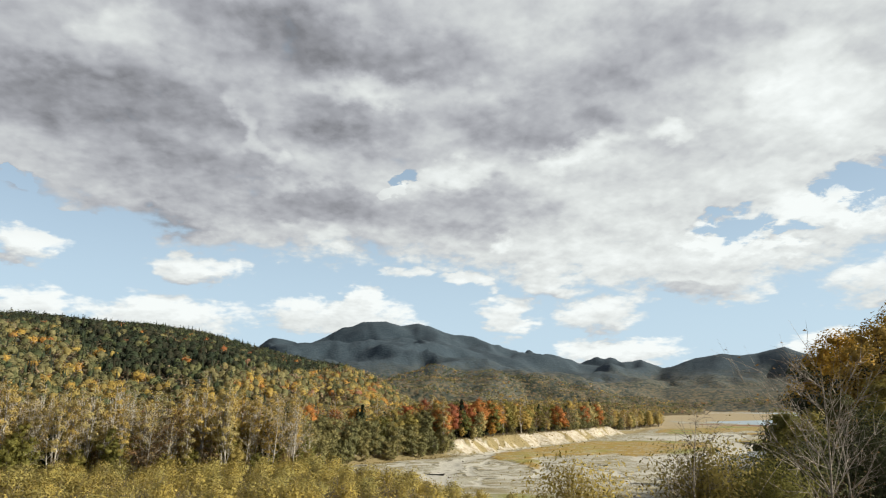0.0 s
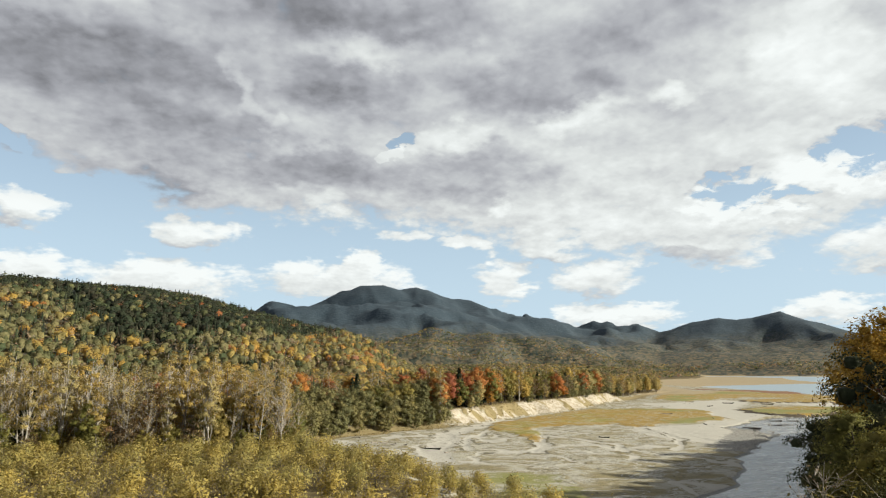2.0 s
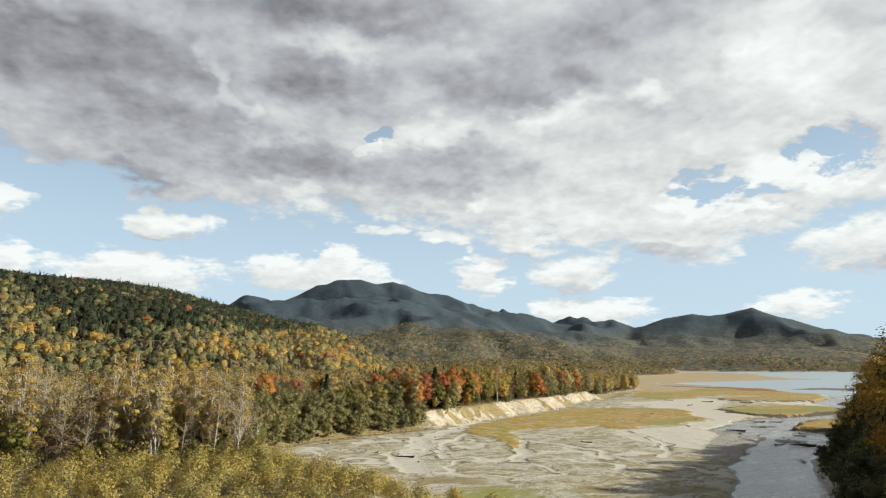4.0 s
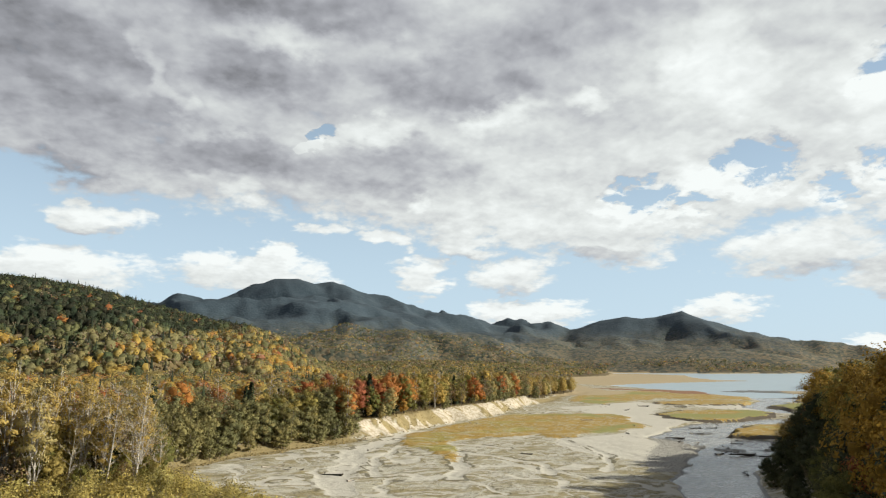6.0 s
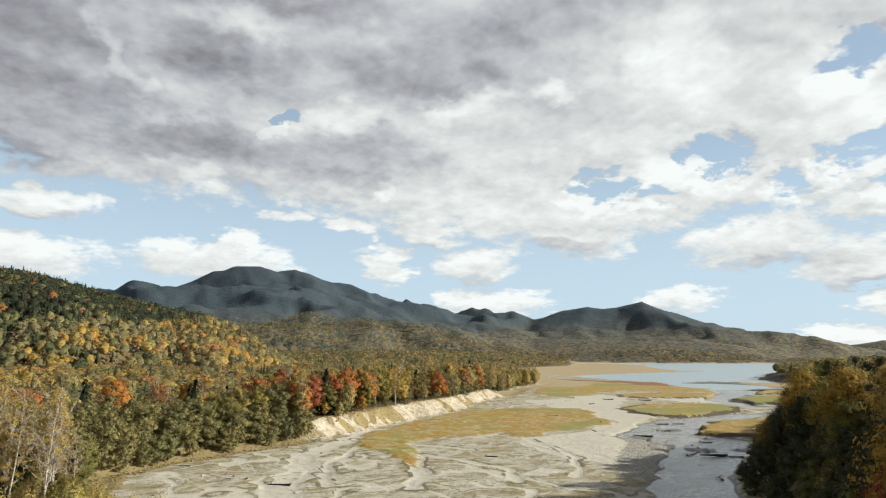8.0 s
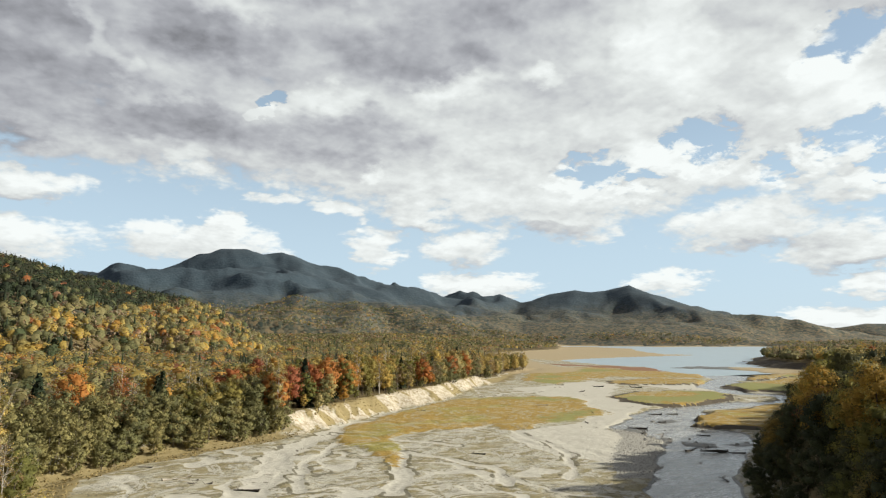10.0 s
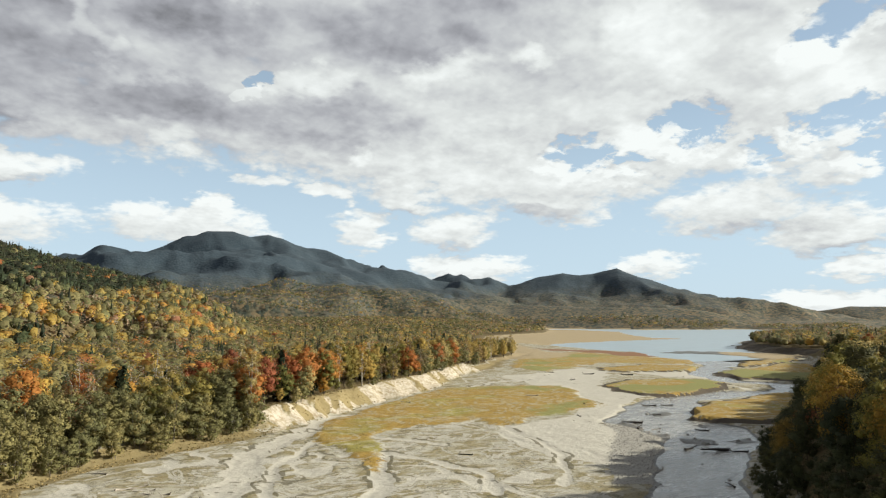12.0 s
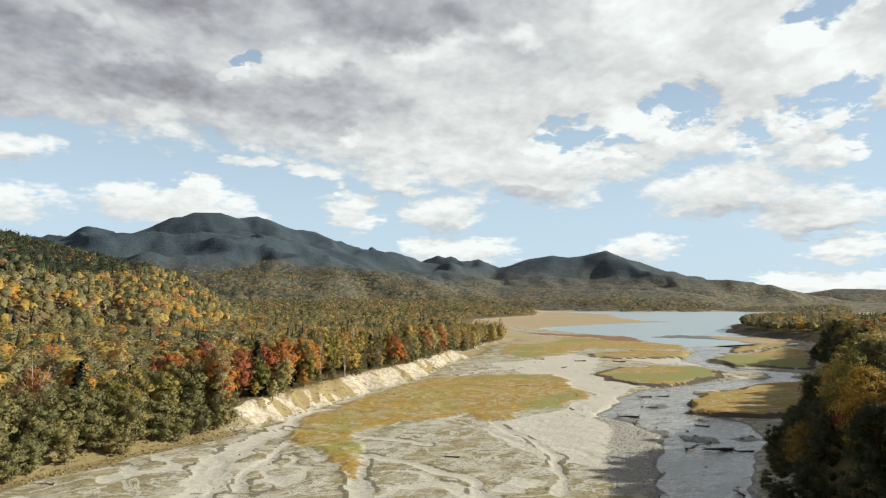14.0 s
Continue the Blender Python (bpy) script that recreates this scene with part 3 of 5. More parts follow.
def valley(x, y):
    """Height and surface kinds of the valley at plan points."""
    x, y = np.asarray(x, float), np.asarray(y, float)
    r = np.hypot(x - 25, y - 35)
    wx = x + (fbm(x / 14, y / 14, 3, 1) - 0.5) * 9 * np.clip(r / 300, 0.5, 3)
    wy = y + (fbm(x / 14, y / 14, 3, 5) - 0.5) * 9 * np.clip(r / 300, 0.5, 3)
    left, run = along(wx, wy, LEFT_BANK)
    right, _ = along(wx, wy, RIGHT_BANK)
    right = -right
    east = np.degrees(np.arctan2(x - 47, y - 80))
    near = (r < 1000)
    kinds = {}
    # river bed: silt that falls towards the channel and the lake
    river, _ = along(wx, wy, RIVER_LINE)
    lengths = np.cumsum([0] + [math.dist(a, b) for a, b in zip(RIVER_LINE[:-1], RIVER_LINE[1:])])
    width = np.interp(along(x, y, RIVER_LINE)[1], lengths, RIVER_WIDTH)
    gap = np.abs(river) - width
    z = 0.25 + np.clip(gap, 0, 120) * 0.012 + (fbm(x / 9, y / 9, 4, 3) - 0.5) * 0.5
    z -= np.clip(r - 380, 0, 400) * 0.001
    sand = np.maximum.reduce([inside(wx, wy, q) for q in SANDS])
    kinds["sand"] = ramp(sand, -2.5, 2.5)
    lip = np.zeros(np.shape(x))
    for k, line in enumerate(RILLS):
        d, s = along(wx, wy, line)
        w = RILL_WIDTH[k] * (0.3 + 1.4 * fbm(x / 6, y / 6, 3, 81 + k))
        kinds["sand"] = np.maximum(kinds["sand"], 0.9 * ramp(-np.abs(d), -w - 1.0, -w + 1.0))
        z -= 0.18 * ramp(-np.abs(d), -w, -w * 0.6)
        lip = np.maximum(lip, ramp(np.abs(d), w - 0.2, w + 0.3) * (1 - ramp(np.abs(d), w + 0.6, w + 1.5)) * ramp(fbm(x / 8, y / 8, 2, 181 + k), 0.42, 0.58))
    # small braided runnels with cut edges over the open silt
    braid = np.abs(fbm(wx / 34, wy / 34, 4, 77) - 0.5)
    run_in = (1 - ramp(braid, 0.010, 0.024)) * (r < 420)
    kinds["sand"] = np.maximum(kinds["sand"], 0.75 * run_in)
    z -= 0.16 * run_in
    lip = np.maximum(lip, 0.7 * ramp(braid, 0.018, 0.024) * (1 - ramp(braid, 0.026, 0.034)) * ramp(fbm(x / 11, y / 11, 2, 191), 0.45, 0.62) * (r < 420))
    grass = np.maximum.reduce([inside(wx, wy, q) for q in GRASS_FLATS])
    isle = np.maximum.reduce([inside(wx, wy, q) for q in ISLES])
    z += 0.35 * ramp(grass, -1, 2)
    z = np.where(isle > -2.0, np.maximum(z, -0.9 + 2.1 * ramp(isle, -1.4, 0.6) + 0.15 * fbm(x / 5, y / 5, 2, 8)), z)
    kinds["grass"] = np.maximum(ramp(grass, -5, 7), ramp(isle, 0.2, 1.6))
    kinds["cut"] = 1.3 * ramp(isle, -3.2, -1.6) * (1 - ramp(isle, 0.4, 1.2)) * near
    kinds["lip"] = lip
    lime = np.maximum(inside(wx, wy, [(58, 160), (80, 148), (72, 122), (55, 124), (50, 140)]), inside(wx, wy, [(184, 254), (210, 266), (230, 278), (236, 290), (205, 285), (180, 275)]))
    kinds["lime"] = np.maximum(0.62 * ramp(lime, -6, 6), 0.75 * ramp(fbm(x / 60, y / 60, 3, 21), 0.5, 0.62) * ramp(r, 330, 380) * (kinds["grass"] > 0.5))
    # the bed sinks under the river and the lake
    z = np.where(gap < 2.5, np.minimum(z, -1.5 + 1.75 * ramp(gap, -3.0, 2.5)), z)
    shoal = np.maximum.reduce([inside(wx, wy, q) for q in SHOALS])
    z = np.where(shoal > -2, np.maximum(z, -1.0 + 0.75 * ramp(shoal, -2, 1.2)), z)
    bars = np.maximum.reduce([inside(wx, wy, q) for q in BARS])
    lake_near = inside(wx, wy, [(590, 770), (566, 648), (572, 590), (514, 510), (508, 452), (546, 428), (612, 444), (650, 498), (662, 508), (762, 613), (985, 765), (1300, 835), (1700, 905), (2300, 1050), (3400, 1500), (2600, 3000), (1600, 2200), (1450, 1860), (1100, 1410), (780, 1190)])
    shore = 2420 + 90 * np.sin(east * 0.5) + 60 * np.sin(east * 1.3 + 1)
    dist = np.hypot(x - 47, y - 80)
    lake = np.minimum(lake_near, (shore - dist))
    z = np.where((lake > -6), np.minimum(z, 0.4 - 2.6 * ramp(lake, -6, 6)), z)
    z = np.where((bars > -5) & (lake > -30), np.maximum(z, -2.0 + 2.2 * ramp(bars, -5, 5)), z)
    kinds["tan"] = np.maximum(ramp(bars, -4, 4), ramp(left, -70, -10) * ramp(r, 560, 640) * (dist < 2300))
    kinds["tan"] = np.maximum(kinds["tan"], ramp(dist, 2240, 2280) * (east > 15))
    kinds["red"] = ramp(np.maximum.reduce([inside(wx, wy, q) for q in REDS]), -8, 8)
    kinds["wet"] = ramp(-gap, -2.2, 0.3) * near * (1 - kinds["cut"])
    grav = inside(wx, wy, [(196, 236), (184, 214), (172, 196), (160, 184), (150, 182), (148, 172), (120, 140), (134, 142), (158, 172), (176, 190), (190, 206), (199, 226)])
    kinds["gravel"] = np.maximum(ramp(grav, -2, 2), 0.75 * ramp(shoal, -2, 0.5))
    kinds["lip"] = kinds["lip"] * (1 - kinds["gravel"]) * (gap > 3)
    # left terrace: gentle verge, then the eroded bluff, then the low spit
    gully = fbm(run / 5.5, run * 0 + 3.7, 3, 11)
    steep = ramp(run, 1150, 1188) * (1 - ramp(run, 1400, 1440))
    top = 5.0 + 2.6 * steep - 2.6 * ramp(run, 1400, 1500)
    rough_run = fbm(run / 10, run * 0 + 8.2, 2, 13)
    rise = 17 + (6.5 + 5 * rough_run - 17) * steep
    foot = left - (gully - 0.5) * 8 * steep
    bank = top * (ramp(foot, 0, rise) * 0.55 + 0.45 * np.clip(foot / rise, 0, 1))
    bank = bank + (gully - 0.5) * 2.2 * steep * ramp(foot, 0.5, 4) * (1 - ramp(foot, 6, 12))
    inland = np.clip(left - 40, 0, None)
    bank += np.clip(inland, 0, 200) * 0.022 + np.clip(dist - 700, 0, 2000) * 0.018 * ramp(left, 40, 300) * (1 - ramp(east, 22, 40)) + (fbm(x / 70, y / 70, 3, 31) - 0.5) * 4 * ramp(left, 30, 90)
    z = np.where(left > 0, np.maximum(z * (1 - ramp(foot, 0, 6)), 0) + bank, z)
    kinds["bluff"] = steep * (0.1 + 0.9 * ramp(0.5 * rough_run + 0.25 + 0.9 * (fbm(x / 7, y / 7, 3, 17) - 0.5), 0.30, 0.48)) * ramp(foot, -0.5, 1.5) * (1 - ramp(foot, rise * 0.95, rise * 1.25))
    kinds["dry"] = np.maximum((1 - steep) * ramp(left, -2, 2) * (1 - ramp(left, 9, 15)), steep * ramp(foot, -1, 1.5) * (1 - kinds["bluff"]) * (1 - ramp(left, 9, 13))) * (1 - kinds["tan"])
    # right bank: steep wooded slope, and the low bare bank of the headland
    head = ramp(dist, 600, 760)
    hill = (11 * ramp(right, 0, 13) + 6 * ramp(right, 10, 45) + np.clip(right - 40, 0, 400) * 0.045) * (1 - head) + (5.5 * ramp(right, 0, 26) + 2 * ramp(right, 20, 90)) * head
    z = np.where(right > 0, np.maximum(z, 0) * (1 - ramp(right, 0, 5)) + hill + (fbm(x / 18, y / 18, 3, 41) - 0.5) * 2.0 * ramp(right, 2, 12), z)
    kinds["cut"] = np.maximum(kinds["cut"], ramp(right, -1, 1) * (1 - ramp(right, 24, 30)) * head)
    kinds["forest"] = np.maximum(ramp(left, np.where(steep > 0.5, 8.5, 12), np.where(steep > 0.5, 12, 18)), ramp(right, 3, 8) * (1 - head) + ramp(right, 24, 30) * head)
    # beyond the lake and behind: foothills and ranges
    land = ramp(-lake, -5, 60) * ramp(dist, 2300, 2420) * (east > 20)
    z = np.where((dist > 2350) & (east > 20), np.where(lake > 0, z, np.maximum(z, 0.3 + np.clip((dist - shore) * 0.05, 0, 26))), z)
    wob = fbm(x / 420, y / 420, 5, 51)
    rough = fbm(x / 130, y / 130, 4, 61)
    spurs = 1 - np.abs(2 * fbm(x / 620 + 0.4 * wob, y / 620, 4, 71) - 1)
    ribs = 1 - np.abs(2 * fbm(x / 330 + 0.8 * wob, y / 330 + 0.5 * wob, 3, 75) - 1)
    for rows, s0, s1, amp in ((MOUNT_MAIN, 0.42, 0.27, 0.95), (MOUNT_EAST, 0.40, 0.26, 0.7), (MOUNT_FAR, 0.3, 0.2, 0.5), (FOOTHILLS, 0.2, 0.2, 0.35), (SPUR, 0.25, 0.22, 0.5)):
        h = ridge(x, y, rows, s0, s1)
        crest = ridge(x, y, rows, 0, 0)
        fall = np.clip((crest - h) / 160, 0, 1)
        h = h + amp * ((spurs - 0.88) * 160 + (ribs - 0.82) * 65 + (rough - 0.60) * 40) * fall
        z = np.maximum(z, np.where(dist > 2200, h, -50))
    for h, crest in (flank(x, y, HILL_DARK), (ridge(x, y, HILL_LIT, 0.33, 0.33), ridge(x, y, HILL_LIT, 0, 0))):
        h = h + (rough - 0.5) * 12 + (spurs - 0.7) * 24 * ramp(crest - h, 0, 60)
        z = z + np.clip(h - z, 0, None) * ramp(left, 90, 260)
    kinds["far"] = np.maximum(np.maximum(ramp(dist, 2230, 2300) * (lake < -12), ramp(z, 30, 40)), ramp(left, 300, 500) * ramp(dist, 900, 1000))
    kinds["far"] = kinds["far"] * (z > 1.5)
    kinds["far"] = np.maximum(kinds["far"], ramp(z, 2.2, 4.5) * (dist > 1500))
    kinds["tan"] = kinds["tan"] * (1 - ramp(z, 2.2, 4.5) * (dist > 1500))
    return z, kinds, dict(left=left, right=right, run=run, dist=dist, east=east, lake=lake, gap=gap)


# ---- ground and water ----
def ground():
    fine = np.arange(-28, 74, 0.2)
    rest = np.arange(76, 330, 3.0)
    az = np.radians(np.concatenate([fine, rest]))
    rings = [0.02, 2.0]
    while rings[-1] < 5200:
        rr = rings[-1]
        rings.append(rr + max(3.0 if rr < 85 else 0.0, rr * (0.0072 if rr < 520 else 0.009 if rr < 1100 else 0.014)))
    rad = np.array(rings)
    a, q = np.meshgrid(az, rad)
    x, y = 25 + q * np.sin(a), 35 + q * np.cos(a)
    z, kinds, _ = valley(x.ravel(), y.ravel())
    verts = np.stack([x.ravel(), y.ravel(), z], 1)
    rows, cols = a.shape
    i, j = np.meshgrid(np.arange(rows - 1), np.arange(cols), indexing="ij")
    k = (j + 1) % cols
    faces = np.stack([i * cols + j, (i + 1) * cols + j, (i + 1) * cols + k, i * cols + k], -1).reshape(-1, 4)[:, ::-1]
    me = mesh_object("ground", verts, faces, [GROUND], True, kinds)
    tagged(new("ground", me), "autumn valley floor of pale silt, weed flats and wooded slopes", "ground", kind="structure")


def water():
    for name, pts, z, mat, label in (("water", [(-900, -300), (470, -300), (520, 445), (430, 470), (120, 320), (-900, 100)], -0.42, RIVER, "shallow grey rippled river water over gravel"),
                                     ("water", [(430, 470), (520, 445), (2300, 400), (4800, 800), (3400, 3400), (800, 2300), (480, 800)], -0.45, LAKE, "pale blue calm lake water")):
        bm = bmesh.new()
        bm.faces.new([bm.verts.new((*p, z)) for p in pts])
        me = bpy.data.meshes.new(name)
        bm.to_mesh(me)
        bm.free()
        me.materials.append(mat)
        tagged(new(name, me), label, "water", kind="structure")


ground()
water()


# ---- woods ----
def leaf_material(name, stops, spread=0.2, glow=0.38):
    """Foliage: hue by plant, value by leaf clump, some light through the blades."""
    mat, n = material(name)
    info = n.node("ShaderNodeObjectInfo").outputs["Random"]
    isle = n.node("ShaderNodeNewGeometry").outputs["Random Per Island"]
    pick = n.m("ADD", n.m("MULTIPLY", info, 0.85), n.m("MULTIPLY", isle, 0.15))
    c = n.ramp(pick, stops)
    f = n.m("ADD", 1 - spread, n.m("MULTIPLY", n.m("FRACT", n.m("MULTIPLY", isle, 7.31)), 2 * spread))
    c = n.v("MULTIPLY", c, n.node("ShaderNodeCombineXYZ", [f, f, f]).outputs[0])
    leaf_shader(n, c, glow)
    return mat


def leaf_shader(n, c, glow):
    # lighter and darker clumps of leaves within a crown
    clump = n.step(n.noise(position(n), 0.95, 4, 0.65, 0.4), 0.32, 0.68, 0.74, 1.24)
    c = n.v("MULTIPLY", c, n.node("ShaderNodeCombineXYZ", [clump, clump, clump]).outputs[0])
    p = n.node("ShaderNodeBsdfPrincipled", {"Base Color": c, "Roughness": 0.75, "Specular IOR Level": 0.2})
    t = n.node("ShaderNodeBsdfTranslucent", {"Color": c})
    n.node("ShaderNodeOutputMaterial", [n.node("ShaderNodeMixShader", [glow, p.outputs[0], t.outputs[0]]).outputs[0]])


def forest_material():
    mat, n = material("forest_canopy")
    tint, isle = attr(n, "tint"), n.node("ShaderNodeNewGeometry").outputs["Random Per Island"]
    c = n.ramp(n.m("ADD", tint, n.m("MULTIPLY", n.m("SUBTRACT", isle, 0.5), 0.06)),
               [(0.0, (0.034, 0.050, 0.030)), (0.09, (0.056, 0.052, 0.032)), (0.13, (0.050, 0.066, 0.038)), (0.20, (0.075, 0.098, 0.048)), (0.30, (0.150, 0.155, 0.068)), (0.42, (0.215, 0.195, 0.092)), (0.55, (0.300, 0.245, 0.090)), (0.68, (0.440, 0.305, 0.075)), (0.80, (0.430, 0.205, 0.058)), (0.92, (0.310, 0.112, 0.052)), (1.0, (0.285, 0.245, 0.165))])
    f = n.m("ADD", 1.0, n.m("MULTIPLY", n.m("FRACT", n.m("MULTIPLY", isle, 7.31)), 0.4))
    c = n.v("MULTIPLY", c, n.node("ShaderNodeCombineXYZ", [f, f, f]).outputs[0])
    leaf_shader(n, c, 0.38)
    return mat


def bark_material(name, a, b, scale):
    mat, n = material(name)
    p = n.node("ShaderNodeTexCoord").outputs["Object"]
    k = n.noise(n.v("MULTIPLY", p, (1, 1, 2.2)), scale, 5, 0.6)
    finish(n, n.mix(n.step(k, 0.4, 0.62), a, b), 0.85, k, 0.5, 0.03)
    return mat


LEAF_GOLD = leaf_material("golden_leaves", [(0.1, (0.42, 0.335, 0.14)), (0.5, (0.51, 0.365, 0.10)), (0.9, (0.42, 0.36, 0.165))])
LEAF_OAK = leaf_material("oak_leaves", [(0.1, (0.33, 0.215, 0.045)), (0.5, (0.45, 0.275, 0.045)), (0.9, (0.34, 0.24, 0.065))], 0.25, 0.3)
LEAF_ORANGE = leaf_material("orange_leaves", [(0.05, (0.47, 0.29, 0.060)), (0.4, (0.45, 0.20, 0.052)), (0.7, (0.38, 0.130, 0.050)), (0.95, (0.27, 0.095, 0.056))])
LEAF_OLIVE = leaf_material("olive_leaves", [(0.1, (0.166, 0.166, 0.048)), (0.5, (0.247, 0.223, 0.055)), (0.9, (0.330, 0.256, 0.078))])
LEAF_ALDER = leaf_material("alder_leaves", [(0.1, (0.185, 0.185, 0.084)), (0.5, (0.235, 0.222, 0.094)), (0.9, (0.285, 0.245, 0.098))], 0.25, 0.32)
# alder leaves with the shade of the sunless bank painted in
LEAF_BANK_SHADE = leaf_material("shaded_bank_leaves", [(0.1, (0.055, 0.066, 0.030)), (0.5, (0.075, 0.082, 0.034)), (0.9, (0.105, 0.10, 0.036))], 0.25, 0.1)
LEAF_WILLOW = leaf_material("willow_scrub_leaves", [(0.1, (0.40, 0.335, 0.115)), (0.5, (0.50, 0.385, 0.105)), (0.9, (0.39, 0.35, 0.125))], 0.2)
LEAF_BROWN = leaf_material("brown_leaves", [(0.1, (0.173, 0.120, 0.062)), (0.5, (0.258, 0.155, 0.071)), (0.9, (0.275, 0.206, 0.116))])
NEEDLES = leaf_material("dark_needles", [(0.1, (0.022, 0.034, 0.018)), (0.9, (0.038, 0.050, 0.022))], 0.3, 0.1)
BIRCH = bark_material("birch_bark", (0.56, 0.52, 0.45), (0.30, 0.27, 0.23), 3.0)
BARK = bark_material("brown_bark", (0.12, 0.095, 0.07), (0.07, 0.055, 0.04), 4.0)
TWIG = bark_material("grey_twigs", (0.27, 0.235, 0.19), (0.16, 0.135, 0.105), 5.0)
GREY_BARK = bark_material("grey_birch_bark", (0.37, 0.325, 0.27), (0.20, 0.17, 0.14), 4.0)
CANOPY = forest_material()


def tube(path, radii, sides):
    path, radii = np.asarray(path, float), np.asarray(radii, float)
    tan = np.gradient(path, axis=0)
    tan /= np.linalg.norm(tan, axis=1)[:, None] + 1e-9
    ref = np.where(np.abs(tan[:, 2:3]) > 0.9, [[1.0, 0, 0]], [[0, 0, 1.0]])
    u = np.cross(tan, ref)
    u /= np.linalg.norm(u, axis=1)[:, None]
    w = np.cross(tan, u)
    a = np.arange(sides) * 2 * math.pi / sides
    ring = path[:, None] + radii[:, None, None] * (u[:, None] * np.cos(a)[None, :, None] + w[:, None] * np.sin(a)[None, :, None])
    i, j = np.meshgrid(np.arange(len(path) - 1), np.arange(sides), indexing="ij")
    k = (j + 1) % sides
    quads = np.stack([i * sides + j, i * sides + k, (i + 1) * sides + k, (i + 1) * sides + j], -1).reshape(-1, 4)
    return ring.reshape(-1, 3), quads


def join(pieces):
    verts, faces, base = [], [], 0
    for v, f in pieces:
        verts.append(v)
        faces.append(f + base)
        base += len(v)
    return np.concatenate(verts), np.concatenate(faces)


def blades(rng, at, facing, size, long=1.5):
    """Leaf sprays: a bent rhomb for each point, turned roughly to the facing."""
    n = len(at)
    f = facing + rng.normal(0, 0.45, (n, 3))
    f /= np.linalg.norm(f, axis=1)[:, None] + 1e-9
    r = rng.normal(size=(n, 3))
    u = np.cross(f, r)
    u /= np.linalg.norm(u, axis=1)[:, None] + 1e-9
    w = np.cross(f, u)
    s = (size * rng.uniform(0.55, 1.3, n))[:, None]
    v = np.stack([at - u * s * long * 0.5, at - w * s * 0.42 + f * s * 0.12, at + u * s * long * 0.5, at + w * s * 0.42 + f * s * 0.12], 1)
    soft = facing / (np.linalg.norm(facing, axis=1)[:, None] + 1e-9) + 0.3 * f
    soft /= np.linalg.norm(soft, axis=1)[:, None] + 1e-9
    return v.reshape(-1, 3), np.arange(4 * n).reshape(-1, 4), np.repeat(soft, 4, 0)


def wander(rng, start, end, bend, steps):
    t = np.linspace(0, 1, steps)[:, None]
    mid = rng.normal(0, bend, 3)
    return np.asarray(start) * (1 - t) + np.asarray(end) * t + mid * np.sin(t * math.pi)


def lump(cuts):
    """A unit ball of square faces, cut evenly from a cube."""
    s = np.tan(np.linspace(-1, 1, cuts + 1) * math.pi / 4)
    found, verts, quads = {}, [], []
    for axis in range(3):
        for sign in (-1, 1):
            ids = np.zeros((cuts + 1, cuts + 1), int)
            for i in range(cuts + 1):
                for j in range(cuts + 1):
                    p = [0.0, 0.0, 0.0]
                    p[axis], p[(axis + 1) % 3], p[(axis + 2) % 3] = sign, s[i], s[j]
                    key = tuple(round(v, 5) for v in p)
                    if key not in found:
                        found[key] = len(verts)
                        verts.append(np.array(p) / np.linalg.norm(p))
                    ids[i, j] = found[key]
            for i in range(cuts):
                for j in range(cuts):
                    q = [ids[i, j], ids[i + 1, j], ids[i + 1, j + 1], ids[i, j + 1]]
                    quads.append(q if sign > 0 else q[::-1])
    return np.array(verts), np.array(quads)


